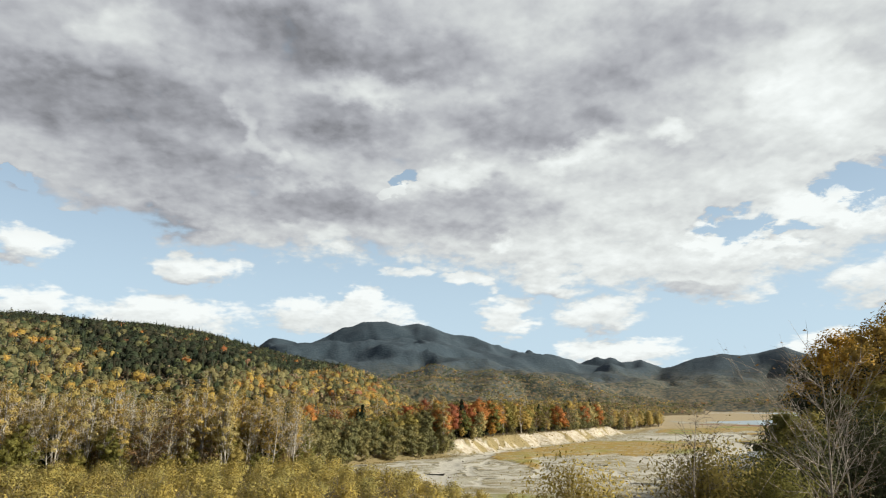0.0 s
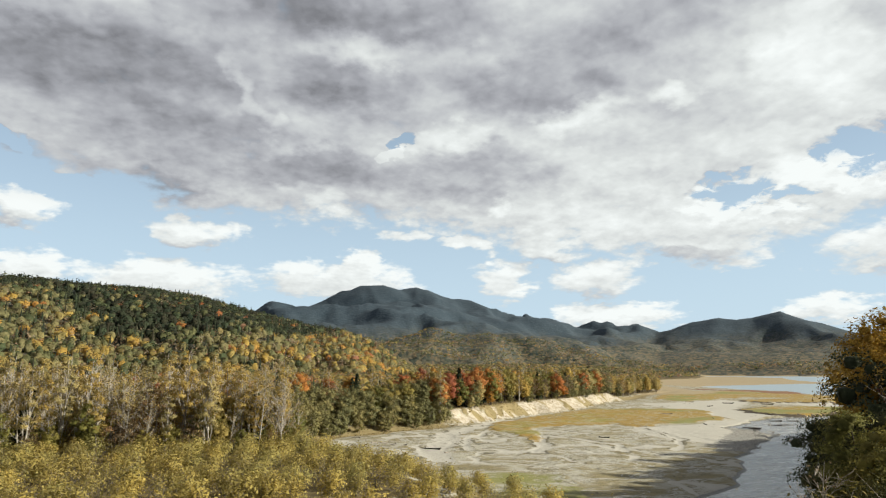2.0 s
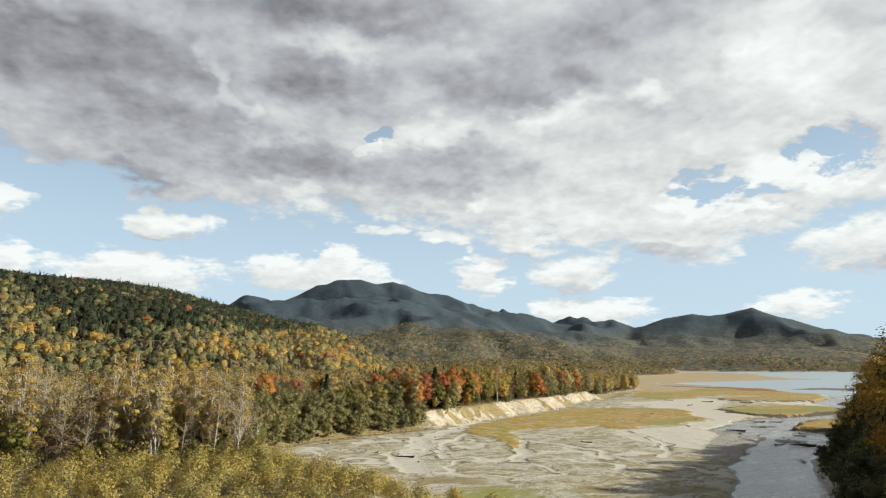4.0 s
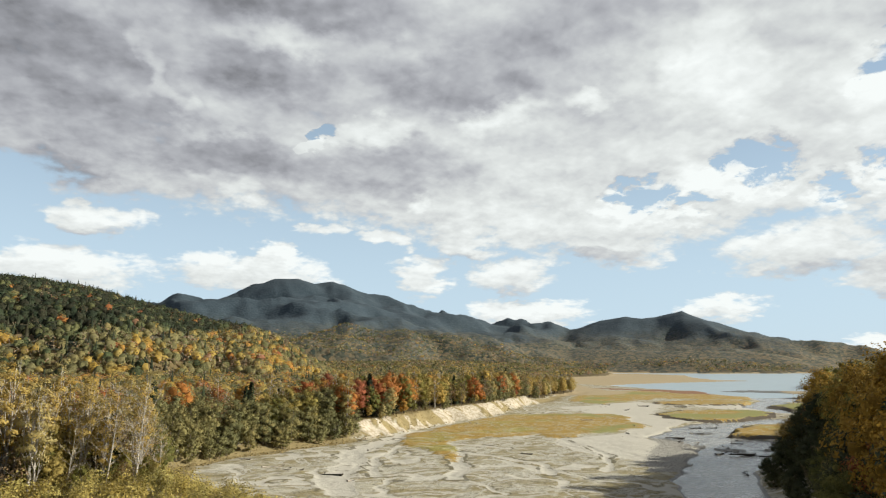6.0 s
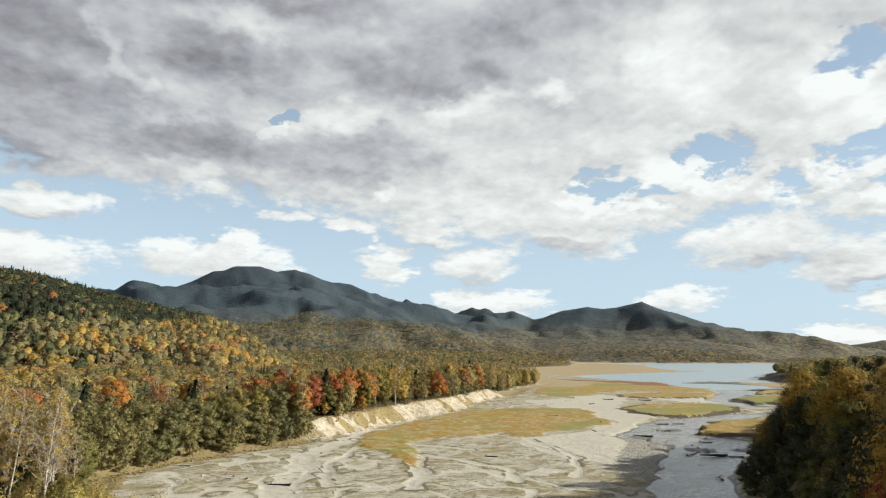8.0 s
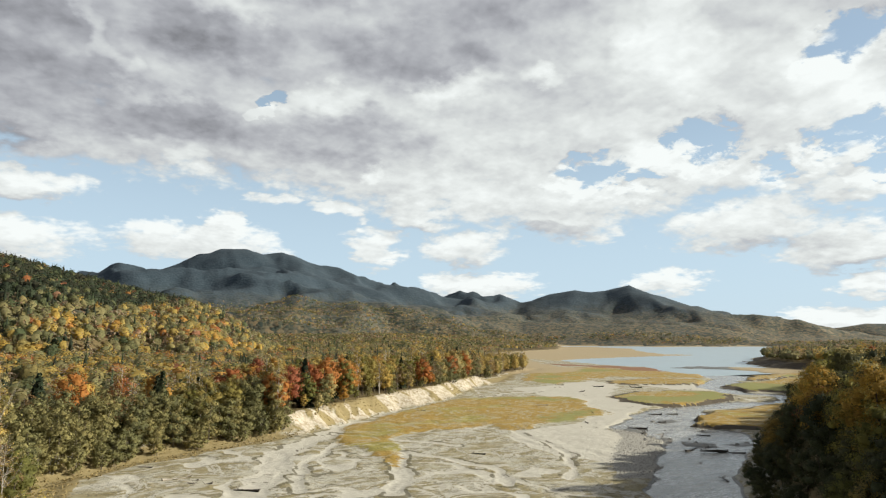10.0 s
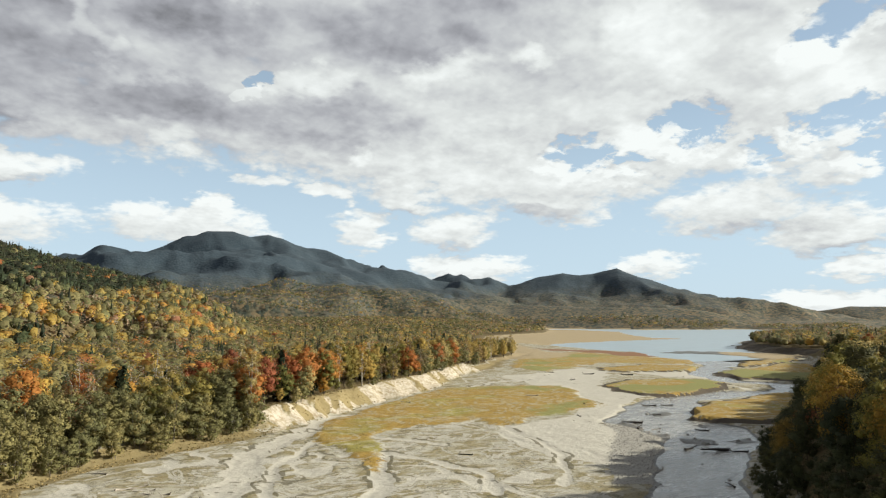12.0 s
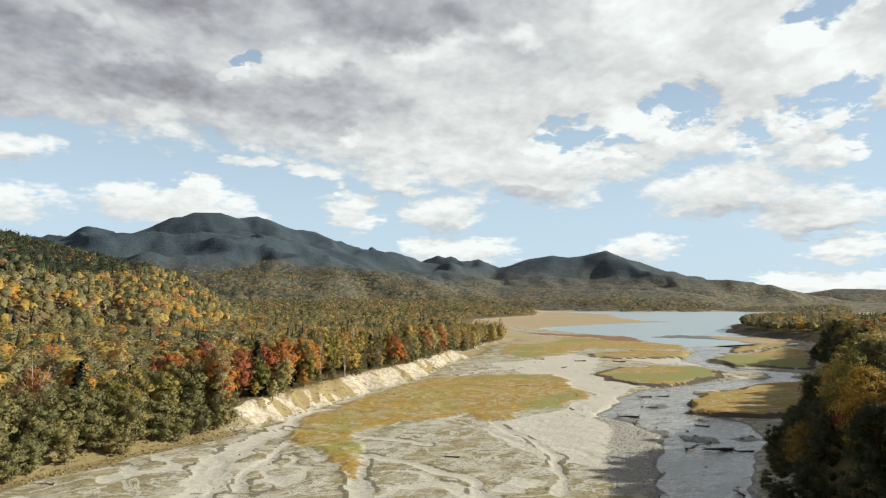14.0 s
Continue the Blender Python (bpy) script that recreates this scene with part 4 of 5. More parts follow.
def broadleaf(seed, height, base, radius, lobes, count, size, limbs_seen=8, droop=0.0, stems=1, lean=0.03, twigs=0, tip=0.85, full=0.0):
    """Wood and leaf arrays of one broadleaved tree, with its foot at the origin."""
    rng = np.random.default_rng(seed)
    wood, tips, leaf_at, leaf_n = [], [], [], []
    tops = []
    for s in range(stems):
        foot = np.array([0, 0, -0.4]) if stems == 1 else np.array([*rng.normal(0, 0.12 * radius, 2), -0.4])
        top = np.array([*rng.normal(0, lean * height, 2), height * tip * (1 if s == 0 else rng.uniform(0.75, 1.0))])
        if stems > 1:
            top[:2] += rng.normal(0, 0.32 * radius, 2)
        path = wander(rng, foot, top, 0.025 * height, 7)
        thick = height * 0.0125 / math.sqrt(stems)
        wood.append(tube(path, thick * np.linspace(1.15, 0.22, 7), 7 if stems == 1 else 5))
        tops.append(path)
    centres = []
    for k in range(lobes):
        path = tops[k % stems]
        h = base + (0.97 - base) * (k + rng.uniform(0.2, 0.8)) / lobes
        p = path[min(6, int(h * 6.6))] * np.array([1, 1, 0]) + np.array([0, 0, height * h * tip])
        profile = math.sin(math.pi * min(1, max(0.0, (h - base) / (1 - base)) * 0.78 + 0.2)) ** 0.8
        a = k * 2.4 + rng.uniform(-0.5, 0.5)
        reach = radius * profile * rng.uniform(0.45, 0.85)
        c = p + np.array([math.cos(a) * reach, math.sin(a) * reach, height * (0.04 - droop) + rng.normal(0, 0.015 * height)])
        centres.append((c, radius * rng.uniform(0.36, 0.56) * (0.65 + 0.4 * profile)))
        if k < limbs_seen:
            start = path[max(1, min(5, int(h * 5)))]
            limb = wander(rng, start, c, 0.05 * radius, 5)
            wood.append(tube(limb, height * 0.0052 * np.linspace(1, 0.25, 5), 4))
            for q in range(twigs):
                b = limb[rng.integers(2, 5)]
                e = b + (c - start) * rng.uniform(0.2, 0.5) + rng.normal(0, 0.22 * radius, 3) + np.array([0, 0, 0.14 * radius])
                wood.append(tube(wander(rng, b, e, 0.03 * radius, 3), height * 0.0022 * np.array([1, 0.6, 0.15]), 3))
                tips.append(e)
    share = np.array([r ** 2 for _, r in centres])
    for (c, r), part_n in zip(centres, (count * share / share.sum()).astype(int)):
        d = rng.normal(size=(part_n, 3))
        d /= np.linalg.norm(d, axis=1)[:, None]
        d[:, 2] = np.where(d[:, 2] < -0.35, -d[:, 2] * 0.6, d[:, 2])
        rad = r * (1 - 0.55 * rng.random(part_n) ** 2.2)[:, None]
        leaf_at.append(c + d * rad * np.array([1, 1, 0.82]))
        mid = np.array([0, 0, height * (0.5 + 0.4 * base)])
        out = c + d * rad - mid
        out /= np.linalg.norm(out, axis=1)[:, None] + 1e-9
        leaf_n.append(d * 0.6 + out * 0.5 + np.array([0, 0, 0.42]))
    leaf = blades(rng, np.concatenate(leaf_at), np.concatenate(leaf_n), size)
    if full:
        # dense heart of each bough, hidden among the outer sprays
        ball, quads = lump(2)
        vs, fs, ns = [leaf[0]], [leaf[1]], [leaf[2]]
        mid = np.array([0, 0, height * (0.5 + 0.4 * base)])
        for c, r in centres:
            v = c + ball * r * full * rng.uniform(0.75, 1.15, (len(ball), 1)) * np.array([1, 1, 0.82])
            out = v - mid
            out /= np.linalg.norm(out, axis=1)[:, None] + 1e-9
            nn = ball * 0.6 + out * 0.5 + np.array([0, 0, 0.42])
            fs.append(quads + sum(len(a) for a in vs))
            vs.append(v)
            ns.append(nn / np.linalg.norm(nn, axis=1)[:, None])
        leaf = (np.concatenate(vs), np.concatenate(fs), np.concatenate(ns))
    return join(wood), leaf


def bare_tree(seed, height, radius, limbs, twigs, count, size, stems=1, thick=1.0):
    """A leafless or nearly leafless tree: trunk, rising limbs and fine twigs, and a few last leaves."""
    rng = np.random.default_rng(seed)
    wood, tips = [], []
    for s in range(stems):
        foot = np.array([*(rng.normal(0, 0.25, 2) if stems > 1 else (0, 0)), -0.4])
        top = np.array([*rng.normal(0, 0.05 * height, 2), height * (1 if s == 0 else rng.uniform(0.7, 0.95))])
        if stems > 1:
            top[:2] += rng.normal(0, 0.5 * radius, 2)
        path = wander(rng, foot, top, 0.02 * height, 9)
        wood.append(tube(path, thick * height * 0.0105 * np.linspace(1.1, 0.12, 9), 6))
        for k in range(limbs // stems):
            h = 0.28 + 0.66 * (k + rng.random()) / (limbs // stems)
            b = path[min(8, int(h * 8.4))]
            a = rng.uniform(0, 2 * math.pi)
            reach = radius * (1.15 - h) * rng.uniform(0.7, 1.2)
            e = b + np.array([math.cos(a) * reach, math.sin(a) * reach, reach * rng.uniform(0.7, 1.5)])
            limb = wander(rng, b, e, 0.1 * reach, 5)
            wood.append(tube(limb, thick * height * 0.0046 * (1.2 - h) * np.linspace(1, 0.15, 5), 4))
            for q in range(twigs):
                b2 = limb[rng.integers(1, 5)]
                e2 = b2 + (e - b) * rng.uniform(0.2, 0.55) + rng.normal(0, 0.2 * reach + 0.1, 3)
                wood.append(tube(wander(rng, b2, e2, 0.05 * reach, 3), height * 0.0016 * np.array([1, 0.6, 0.15]), 3))
                tips += [e2, (b2 + e2) / 2]
    tips = np.array(tips)
    at = tips[rng.integers(0, len(tips), count)] + rng.normal(0, 0.28, (count, 3))
    leaf = blades(rng, at, np.tile([0, 0, 0.6], (count, 1)), size)
    return join(wood), leaf


def conifer(seed, height, radius, tiers, per, size):
    rng = np.random.default_rng(seed)
    path = wander(rng, (0, 0, -0.4), (0, 0, height), 0.01 * height, 6)
    wood = [tube(path, height * 0.012 * np.linspace(1.1, 0.1, 6), 6)]
    at, nn = [], []
    for k in range(tiers):
        h = 0.1 + 0.9 * k / tiers
        r = radius * (1 - h) ** 0.85 * rng.uniform(0.75, 1.15) + 0.15
        m = max(6, int(per * (1 - h * 0.8)))
        a = rng.uniform(0, 2 * math.pi, m)
        q = r * np.sqrt(rng.uniform(0.15, 1, m))
        at.append(np.stack([np.cos(a) * q, np.sin(a) * q, height * h - q * 0.35 + rng.normal(0, 0.15, m)], 1))
        nn.append(np.stack([np.cos(a) * 0.7, np.sin(a) * 0.7, np.full(m, 0.7)], 1))
    return join(wood), blades(rng, np.concatenate(at), np.concatenate(nn), size, 1.8)


def thicket(seed, height, radius, stems, count, size):
    """Multi-stemmed willow scrub."""
    rng = np.random.default_rng(seed)
    wood, at, nn = [], [], []
    for k in range(stems):
        a = rng.uniform(0, 2 * math.pi)
        lean = radius * rng.uniform(0.1, 0.95)
        e = np.array([math.cos(a) * lean, math.sin(a) * lean, height * rng.uniform(0.65, 1.0) * (1 - 0.25 * (lean / radius) ** 2)])
        path = wander(rng, (*rng.normal(0, 0.2, 2), -0.3), e, 0.08 * height, 5)
        wood.append(tube(path, height * 0.007 * np.linspace(1.1, 0.15, 5), 4))
        m = count // stems
        t = rng.uniform(0.35, 1.02, m)[:, None]
        p = path[0] * (1 - t) ** 1.0 + e * t + rng.normal(0, 1, (m, 3)) * radius * np.array([0.24, 0.24, 0.16])
        p[:, 2] = np.clip(p[:, 2], 0.15, None)
        at.append(p)
        nn.append(np.stack([p[:, 0] * 0.3, p[:, 1] * 0.3, np.full(m, 0.8)], 1))
    return join(wood), blades(rng, np.concatenate(at), np.concatenate(nn), size, 1.9)


def plant(name, arrays, bark, leaf, label, category, group):
    """One plant as a thing: an empty at its foot with wood and foliage as its parts."""
    root = new(name)
    root.empty_display_size = 0.5
    for part_name, (v, f, *soft), mat in ((("branchwork" if category == "bush" else "trunk"), arrays[0], bark), (("foliage" if category == "bush" else "crown"), arrays[1], leaf)):
        ob = new(part_name, mesh_object(part_name, v, f, [mat], not soft, None, soft[0] if soft else None))
        ob.parent = root
    tagged(root, label, category, group)
    return root


KINDS = {
    "gold_birch": [plant("birch_tree", broadleaf(10 + k, 17, 0.30, 2.3, 16, 1500, 0.30, 14, -0.02, 1 + k % 2, twigs=4, tip=0.95), BIRCH, LEAF_GOLD, "tall white-stemmed birch with thin golden leaves", "tree", "birches on the terrace") for k in range(3)],
    "bare_birch": [plant("birch_tree", bare_tree(20 + k, 16.5, 3.6, 24, 7, 420, 0.26, 1 + k % 2, 0.85), BIRCH, LEAF_GOLD, "nearly bare birch with pale trunk and fine branches", "tree", "birches on the terrace") for k in range(3)],
    "maple": [plant("maple_tree", broadleaf(30 + k, 14.5, 0.25, 4.6, 17, 1150, 0.42, 5, full=0.5), BARK, LEAF_ORANGE, "round-crowned maple in orange and red autumn leaves", "tree", "autumn trees on the bluff") for k in range(3)],
    "yellow": [plant("elm_tree", broadleaf(40 + k, 15, 0.2, 4.0, 18, 1100, 0.41, 5, full=0.48), BARK, LEAF_GOLD, "full-crowned elm turned golden yellow", "tree", "autumn trees on the bluff") for k in range(2)],
    "olive": [plant("broadleaf_tree", broadleaf(50 + k, 14, 0.18, 4.2, 18, 1100, 0.41, 5, full=0.48), BARK, LEAF_OLIVE, "broadleaf tree with fading olive-green leaves", "tree", "autumn trees on the bluff") for k in range(2)],
    "alder": [plant("alder_tree", broadleaf(60 + k, 12.5, 0.05, 3.3, 24, 1350, 0.36, 4, stems=2, full=0.42), TWIG, LEAF_ALDER, "dense grey-green alder standing at the bank edge", "tree", "alders along the bank") for k in range(3)],
    "brown": [plant("ash_tree", broadleaf(70 + k, 13, 0.25, 3.6, 14, 560, 0.36, 12, twigs=4), TWIG, LEAF_BROWN, "half-bare ash tree with thin brown leaves", "tree", "autumn trees on the bluff") for k in range(2)],
    "conifer": [plant("conifer_tree", conifer(80 + k, 15.5, 3.5, 24, 50, 0.75), BARK, NEEDLES, "dark green pointed conifer among the autumn trees", "tree", "conifers on the terrace") for k in range(2)],
    "willow": [plant("willow_bush", thicket(90 + k, 5.0, 2.9, 18, 720, 0.27), TWIG, LEAF_WILLOW, "bushy willow scrub with yellow-olive leaves on the meadow", "bush", "willow scrub on the meadow") for k in range(4)],
    "twiggy": [plant("willow_bush", thicket(96 + k, 4.6, 2.4, 22, 200, 0.26), TWIG, LEAF_WILLOW, "thin grey-twigged willow scrub, mostly leafless", "bush", "willow scrub on the meadow") for k in range(2)],
    "bank_gold": [plant("oak_tree", broadleaf(110 + k, 17, 0.16, 5.2, 30, 7500, 0.25, 10, full=0.3), BARK, LEAF_OAK, "large golden-brown oak on the steep river bank", "tree", "trees on the steep bank") for k in range(2)],
    "bank_olive": [plant("oak_tree", broadleaf(120 + k, 15.5, 0.08, 4.8, 26, 4600, 0.27, 8, full=0.44), BARK, LEAF_OLIVE, "dense dark olive oak on the steep river bank", "tree", "trees on the steep bank") for k in range(2)],
    "bank_dark": [plant("alder_tree", broadleaf(130 + k, 13.5, 0.04, 4.4, 24, 4200, 0.27, 6, stems=2, full=0.44), BARK, LEAF_BANK_SHADE, "dense alder on the steep river bank, dark green with painted-in shade", "tree", "trees on the steep bank") for k in range(2)],
    "bank_orange": [plant("maple_tree", broadleaf(140, 14, 0.12, 4.6, 22, 4000, 0.27, 6, full=0.44), BARK, LEAF_ORANGE, "orange-leaved maple on the steep river bank", "tree", "trees on the steep bank")],
}
USED = set()


def stand(kind, x, y, z, size, rng):
    """Sets one plant of a kind at a place; the first of each shape is the built one itself."""
    ob = KINDS[kind][rng.integers(len(KINDS[kind]))]
    m = pose(x, y, z - 0.1, 0, 0, rng.uniform(0, 360)) @ Matrix.Diagonal((size, size, size * rng.uniform(0.92, 1.1), 1))
    if ob.name not in USED:
        USED.add(ob.name)
        ob.matrix_basis = m
        return ob
    twin = copy_thing(ob, m)
    twin.matrix_basis = m
    return twin


def spots(rng, box, gap):
    x0, y0, x1, y1 = box
    gx, gy = np.meshgrid(np.arange(x0, x1, gap), np.arange(y0, y1, gap))
    x = gx.ravel() + rng.uniform(-0.42, 0.42, gx.size) * gap
    y = gy.ravel() + rng.uniform(-0.42, 0.42, gx.size) * gap
    z, kinds, info = valley(x, y)
    return x, y, z, kinds, info


def pick_kind(rng, weights):
    names = list(weights)
    w = np.array([weights[k] for k in names], float)
    return names[rng.choice(len(names), p=w / w.sum())]


def left_woods():
    rng = np.random.default_rng(5)
    x, y, z, _, f = spots(rng, (-95, 160, 440, 660), 6.2)
    patch = fbm(x / 28, y / 28, 2, 91)
    for k in range(len(x)):
        left, run, dist = f["left"][k], f["run"][k], f["dist"][k]
        grove = x[k] < 24 and y[k] < 232
        steep = 1165 < run < 1425
        edge = 8 if steep else 12
        if f["east"][k] < -52 or left < edge or left > (36 if steep else 40) and not grove or run > 1650:
            continue
        if grove:
            if y[k] < 172 - 0.05 * x[k] or y[k] > 215 or x[k] < -75:
                continue
            kind = pick_kind(rng, {"gold_birch": 7.5 if x[k] > -8 else 5, "bare_birch": 7, "olive": 0.7, "alder": 0.4, "brown": 1.2, "conifer": 0.3})
        elif run > 1440:
            kind = pick_kind(rng, {"yellow": 5, "gold_birch": 2, "olive": 2, "brown": 1.5})
        elif steep:
            w = {"maple": 3.4 if patch[k] > 0.5 else 0.9, "yellow": 1.8, "olive": 2.4, "brown": 2.0, "alder": 2.0, "gold_birch": 0.8, "conifer": 0.5}
            kind = pick_kind(rng, w)
        elif left < 30:
            kind = pick_kind(rng, {"alder": 8, "olive": 1.6, "conifer": 0.2, "brown": 0.8})
        else:
            kind = pick_kind(rng, {"gold_birch": 2.4, "maple": 3.4, "bare_birch": 2.0, "yellow": 1.0, "olive": 1.2, "conifer": 1.4, "alder": 1.2, "brown": 1.0})
        stand(kind, x[k], y[k], z[k], rng.uniform(0.82, 1.15) * (1.0 if run > 1440 else 1.2 if grove else 1.15 if left < 30 and not steep else 1.14), rng)


def meadow_scrub():
    rng = np.random.default_rng(6)
    x, y, z, _, f = spots(rng, (-75, 96, 66, 205), 5.1)
    for k in range(len(x)):
        if f["left"][k] < (-7.0 if y[k] < 145 else 1.0) or f["east"][k] < -75 or (y[k] > 178 and x[k] < 14) or math.atan2(x[k] - 5, y[k]) < -0.44:
            continue
        low = f["left"][k] < 9
        stand("twiggy" if rng.random() < (0.35 if y[k] < 135 else 0.15) else "willow", x[k], y[k], z[k], rng.uniform(0.75, 1.12) * (0.85 if low else 1.0), rng)


def right_woods():
    rng = np.random.default_rng(7)
    x, y, z, _, f = spots(rng, (34, 40, 470, 335), 6.4)
    for k in range(len(x)):
        right = f["right"][k]
        if right < 2.5 or right > (30 if f["dist"][k] < 210 else 22):
            continue
        if math.hypot(x[k] - 90, y[k] - 74) < 5 or math.atan2(x[k] - 10, y[k] - 9) < radians(45.2) or math.hypot(x[k] - 10, y[k] - 9) < 82:
            continue
        # mostly the shade-darkened alders low on the slope turned from the sun
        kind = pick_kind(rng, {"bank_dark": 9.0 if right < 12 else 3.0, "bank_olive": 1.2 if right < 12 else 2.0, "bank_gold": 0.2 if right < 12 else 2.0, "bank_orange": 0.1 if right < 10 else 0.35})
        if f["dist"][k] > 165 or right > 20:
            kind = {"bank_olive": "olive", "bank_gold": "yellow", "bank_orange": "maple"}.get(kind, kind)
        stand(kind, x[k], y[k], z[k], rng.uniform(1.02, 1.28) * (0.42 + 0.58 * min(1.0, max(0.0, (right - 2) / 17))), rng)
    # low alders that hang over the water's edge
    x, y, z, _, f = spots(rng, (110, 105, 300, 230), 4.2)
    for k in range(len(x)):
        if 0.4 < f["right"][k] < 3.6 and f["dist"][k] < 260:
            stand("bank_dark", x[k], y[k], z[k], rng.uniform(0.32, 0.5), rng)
    # tall tree and shrubs on the knoll beside the start
    for kind, px, py, size in (("bank_gold", 92, 73, 1.36), ("bank_gold", 86.5, 74, 1.2), ("bank_gold", 96, 69, 1.35), ("bank_gold", 80, 66, 1.22), ("bank_gold", 76, 58, 1.12), ("bank_gold", 98, 66, 1.15)):
        stand(kind, px, py, float(valley([px], [py])[0][0]), size, rng)


def forest(name, label, box_az, r0, r1, blades_n, size, seed, base, grow, cuts=0):
    """Far woods as one canopy: crowns of leaf sprays whose spacing grows with distance."""
    rng = np.random.default_rng(seed)
    rr, pts = r0, []
    while rr < r1:
        gap = base + grow * rr
        m = int(math.radians(box_az[1] - box_az[0]) * rr / gap)
        a = np.radians(np.linspace(box_az[0], box_az[1], m)) + rng.uniform(-0.45, 0.45, m) * gap / rr
        q = rr + rng.uniform(-0.45, 0.45, m) * gap
        pts.append(np.stack([SURVEY[0] + q * np.sin(a), SURVEY[1] + q * np.cos(a), np.full(m, gap)], 1))
        rr += gap * 0.92
    p = np.concatenate(pts)
    z, _, f = valley(p[:, 0], p[:, 1])
    steep = (f["run"] > 1165) & (f["run"] < 1425)
    ok = (f["left"] > np.where(f["run"] < 1650, np.where(steep, 36, 40), 30)) & (f["east"] < 40) | (f["right"] > np.where(f["dist"] < 210, 30, 22)) & (f["dist"] < 1900) | (f["lake"] < -30) & (f["dist"] > 2380) & (f["dist"] < 2600)
    ok &= ~((f["left"] > 0) & (p[:, 0] < 24) & (p[:, 1] < 216) & (p[:, 0] > -75))
    ok &= z > 1.0
    p, z = p[ok], z[ok]
    n = len(p)
    kind = 0.62 * rng.random(n) + 0.38 * ramp(fbm(p[:, 0] / 17, p[:, 1] / 17, 2, 97), 0.25, 0.75)
    patch = fbm(p[:, 0] / 60, p[:, 1] / 60, 3, 93)
    # cloud shade on the back hill, put into crown colour: dark conifers, brown wood
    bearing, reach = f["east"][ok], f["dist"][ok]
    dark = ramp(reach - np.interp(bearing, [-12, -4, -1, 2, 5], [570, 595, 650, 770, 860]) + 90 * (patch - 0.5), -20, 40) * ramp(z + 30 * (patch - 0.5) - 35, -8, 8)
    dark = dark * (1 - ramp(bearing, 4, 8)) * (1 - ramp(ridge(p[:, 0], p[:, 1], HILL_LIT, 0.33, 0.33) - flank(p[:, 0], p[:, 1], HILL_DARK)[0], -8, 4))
    away = ramp(f["dist"][ok], 350, 1200)
    rim = (f["left"][ok] > 0) * (1 - ramp(f["left"][ok], 60, 130))
    far_side = (f["right"][ok] > 0) & (f["dist"][ok] > 300)
    # shares: conifer, green, grey-olive, bare grey, gold, orange, red
    warm = np.clip((patch - 0.35) / 0.3, 0, 1)
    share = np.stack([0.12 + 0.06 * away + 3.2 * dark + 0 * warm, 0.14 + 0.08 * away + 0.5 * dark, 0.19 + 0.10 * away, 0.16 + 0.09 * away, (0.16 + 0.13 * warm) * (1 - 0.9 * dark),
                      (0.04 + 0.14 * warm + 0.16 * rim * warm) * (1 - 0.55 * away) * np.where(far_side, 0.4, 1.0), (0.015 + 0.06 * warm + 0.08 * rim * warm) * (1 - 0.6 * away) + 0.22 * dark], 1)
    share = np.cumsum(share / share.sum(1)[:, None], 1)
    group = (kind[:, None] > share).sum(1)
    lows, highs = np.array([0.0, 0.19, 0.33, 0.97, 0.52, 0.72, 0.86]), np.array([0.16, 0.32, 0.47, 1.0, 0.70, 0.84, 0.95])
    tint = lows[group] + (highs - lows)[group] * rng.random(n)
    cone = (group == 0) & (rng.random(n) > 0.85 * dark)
    high = np.where(cone, 14.5, 12) * rng.uniform(0.76, 1.18, n)
    wide = np.where(cone, 0.38, 0.72 if cuts > 2 else 0.62) * np.clip(p[:, 2], 6.2, 10.5) * rng.uniform(0.8, 1.25, n)
    d = rng.normal(size=(n, blades_n, 3))
    d /= np.linalg.norm(d, axis=2)[..., None]
    d[..., 2] = np.abs(d[..., 2]) * 1.15 - 0.15
    body = d.copy()
    t = rng.random((n, blades_n))
    round_at = np.stack([d[..., 0] * wide[:, None], d[..., 1] * wide[:, None], high[:, None] * (0.58 + 0.42 * d[..., 2] * rng.uniform(0.8, 1.12, (n, blades_n)))], -1)
    cone_at = np.stack([d[..., 0] * (wide * 1.1)[:, None] * (1 - t), d[..., 1] * (wide * 1.1)[:, None] * (1 - t), high[:, None] * (0.15 + 0.95 * t)], -1)
    at = np.where(cone[:, None, None], cone_at, round_at) + np.stack([p[:, 0], p[:, 1], z], 1)[:, None]
    body[..., 2] += 0.75
    v, q, soft = blades(rng, at.reshape(-1, 3), body.reshape(-1, 3), np.repeat(size * (wide / 3.6), blades_n), 1.25)
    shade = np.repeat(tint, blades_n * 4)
    if cuts:
        ball, quads = lump(cuts)
        m = len(ball)
        grow_by = rng.uniform(0.52, 0.94, (n, m))
        up = (ball[:, 2] + 1) / 2
        flat = ball[:, :2] / (np.linalg.norm(ball[:, :2], axis=1)[:, None] + 1e-6)
        dome = np.stack([ball[None, :, 0] * wide[:, None] * grow_by, ball[None, :, 1] * wide[:, None] * grow_by, high[:, None] * (0.58 + 0.40 * ball[None, :, 2] * grow_by)], -1)
        spire = np.stack([flat[None, :, 0] * (wide[:, None] * (1 - up)) * grow_by, flat[None, :, 1] * (wide[:, None] * (1 - up)) * grow_by, high[:, None] * (0.12 + 0.9 * up) * np.ones((n, m))], -1)
        core = np.where(cone[:, None, None], spire, dome) + np.stack([p[:, 0], p[:, 1], z], 1)[:, None]
        lean = ball + np.array([0, 0, 0.65]) + rng.normal(0, 0.28, (n, m, 3))
        lean /= np.linalg.norm(lean, axis=2)[..., None]
        # bare grey trees keep only their open sprays
        keep = group != 3
        core, lean = core[keep], lean[keep]
        base_at = len(v) + np.arange(len(core))[:, None, None] * m
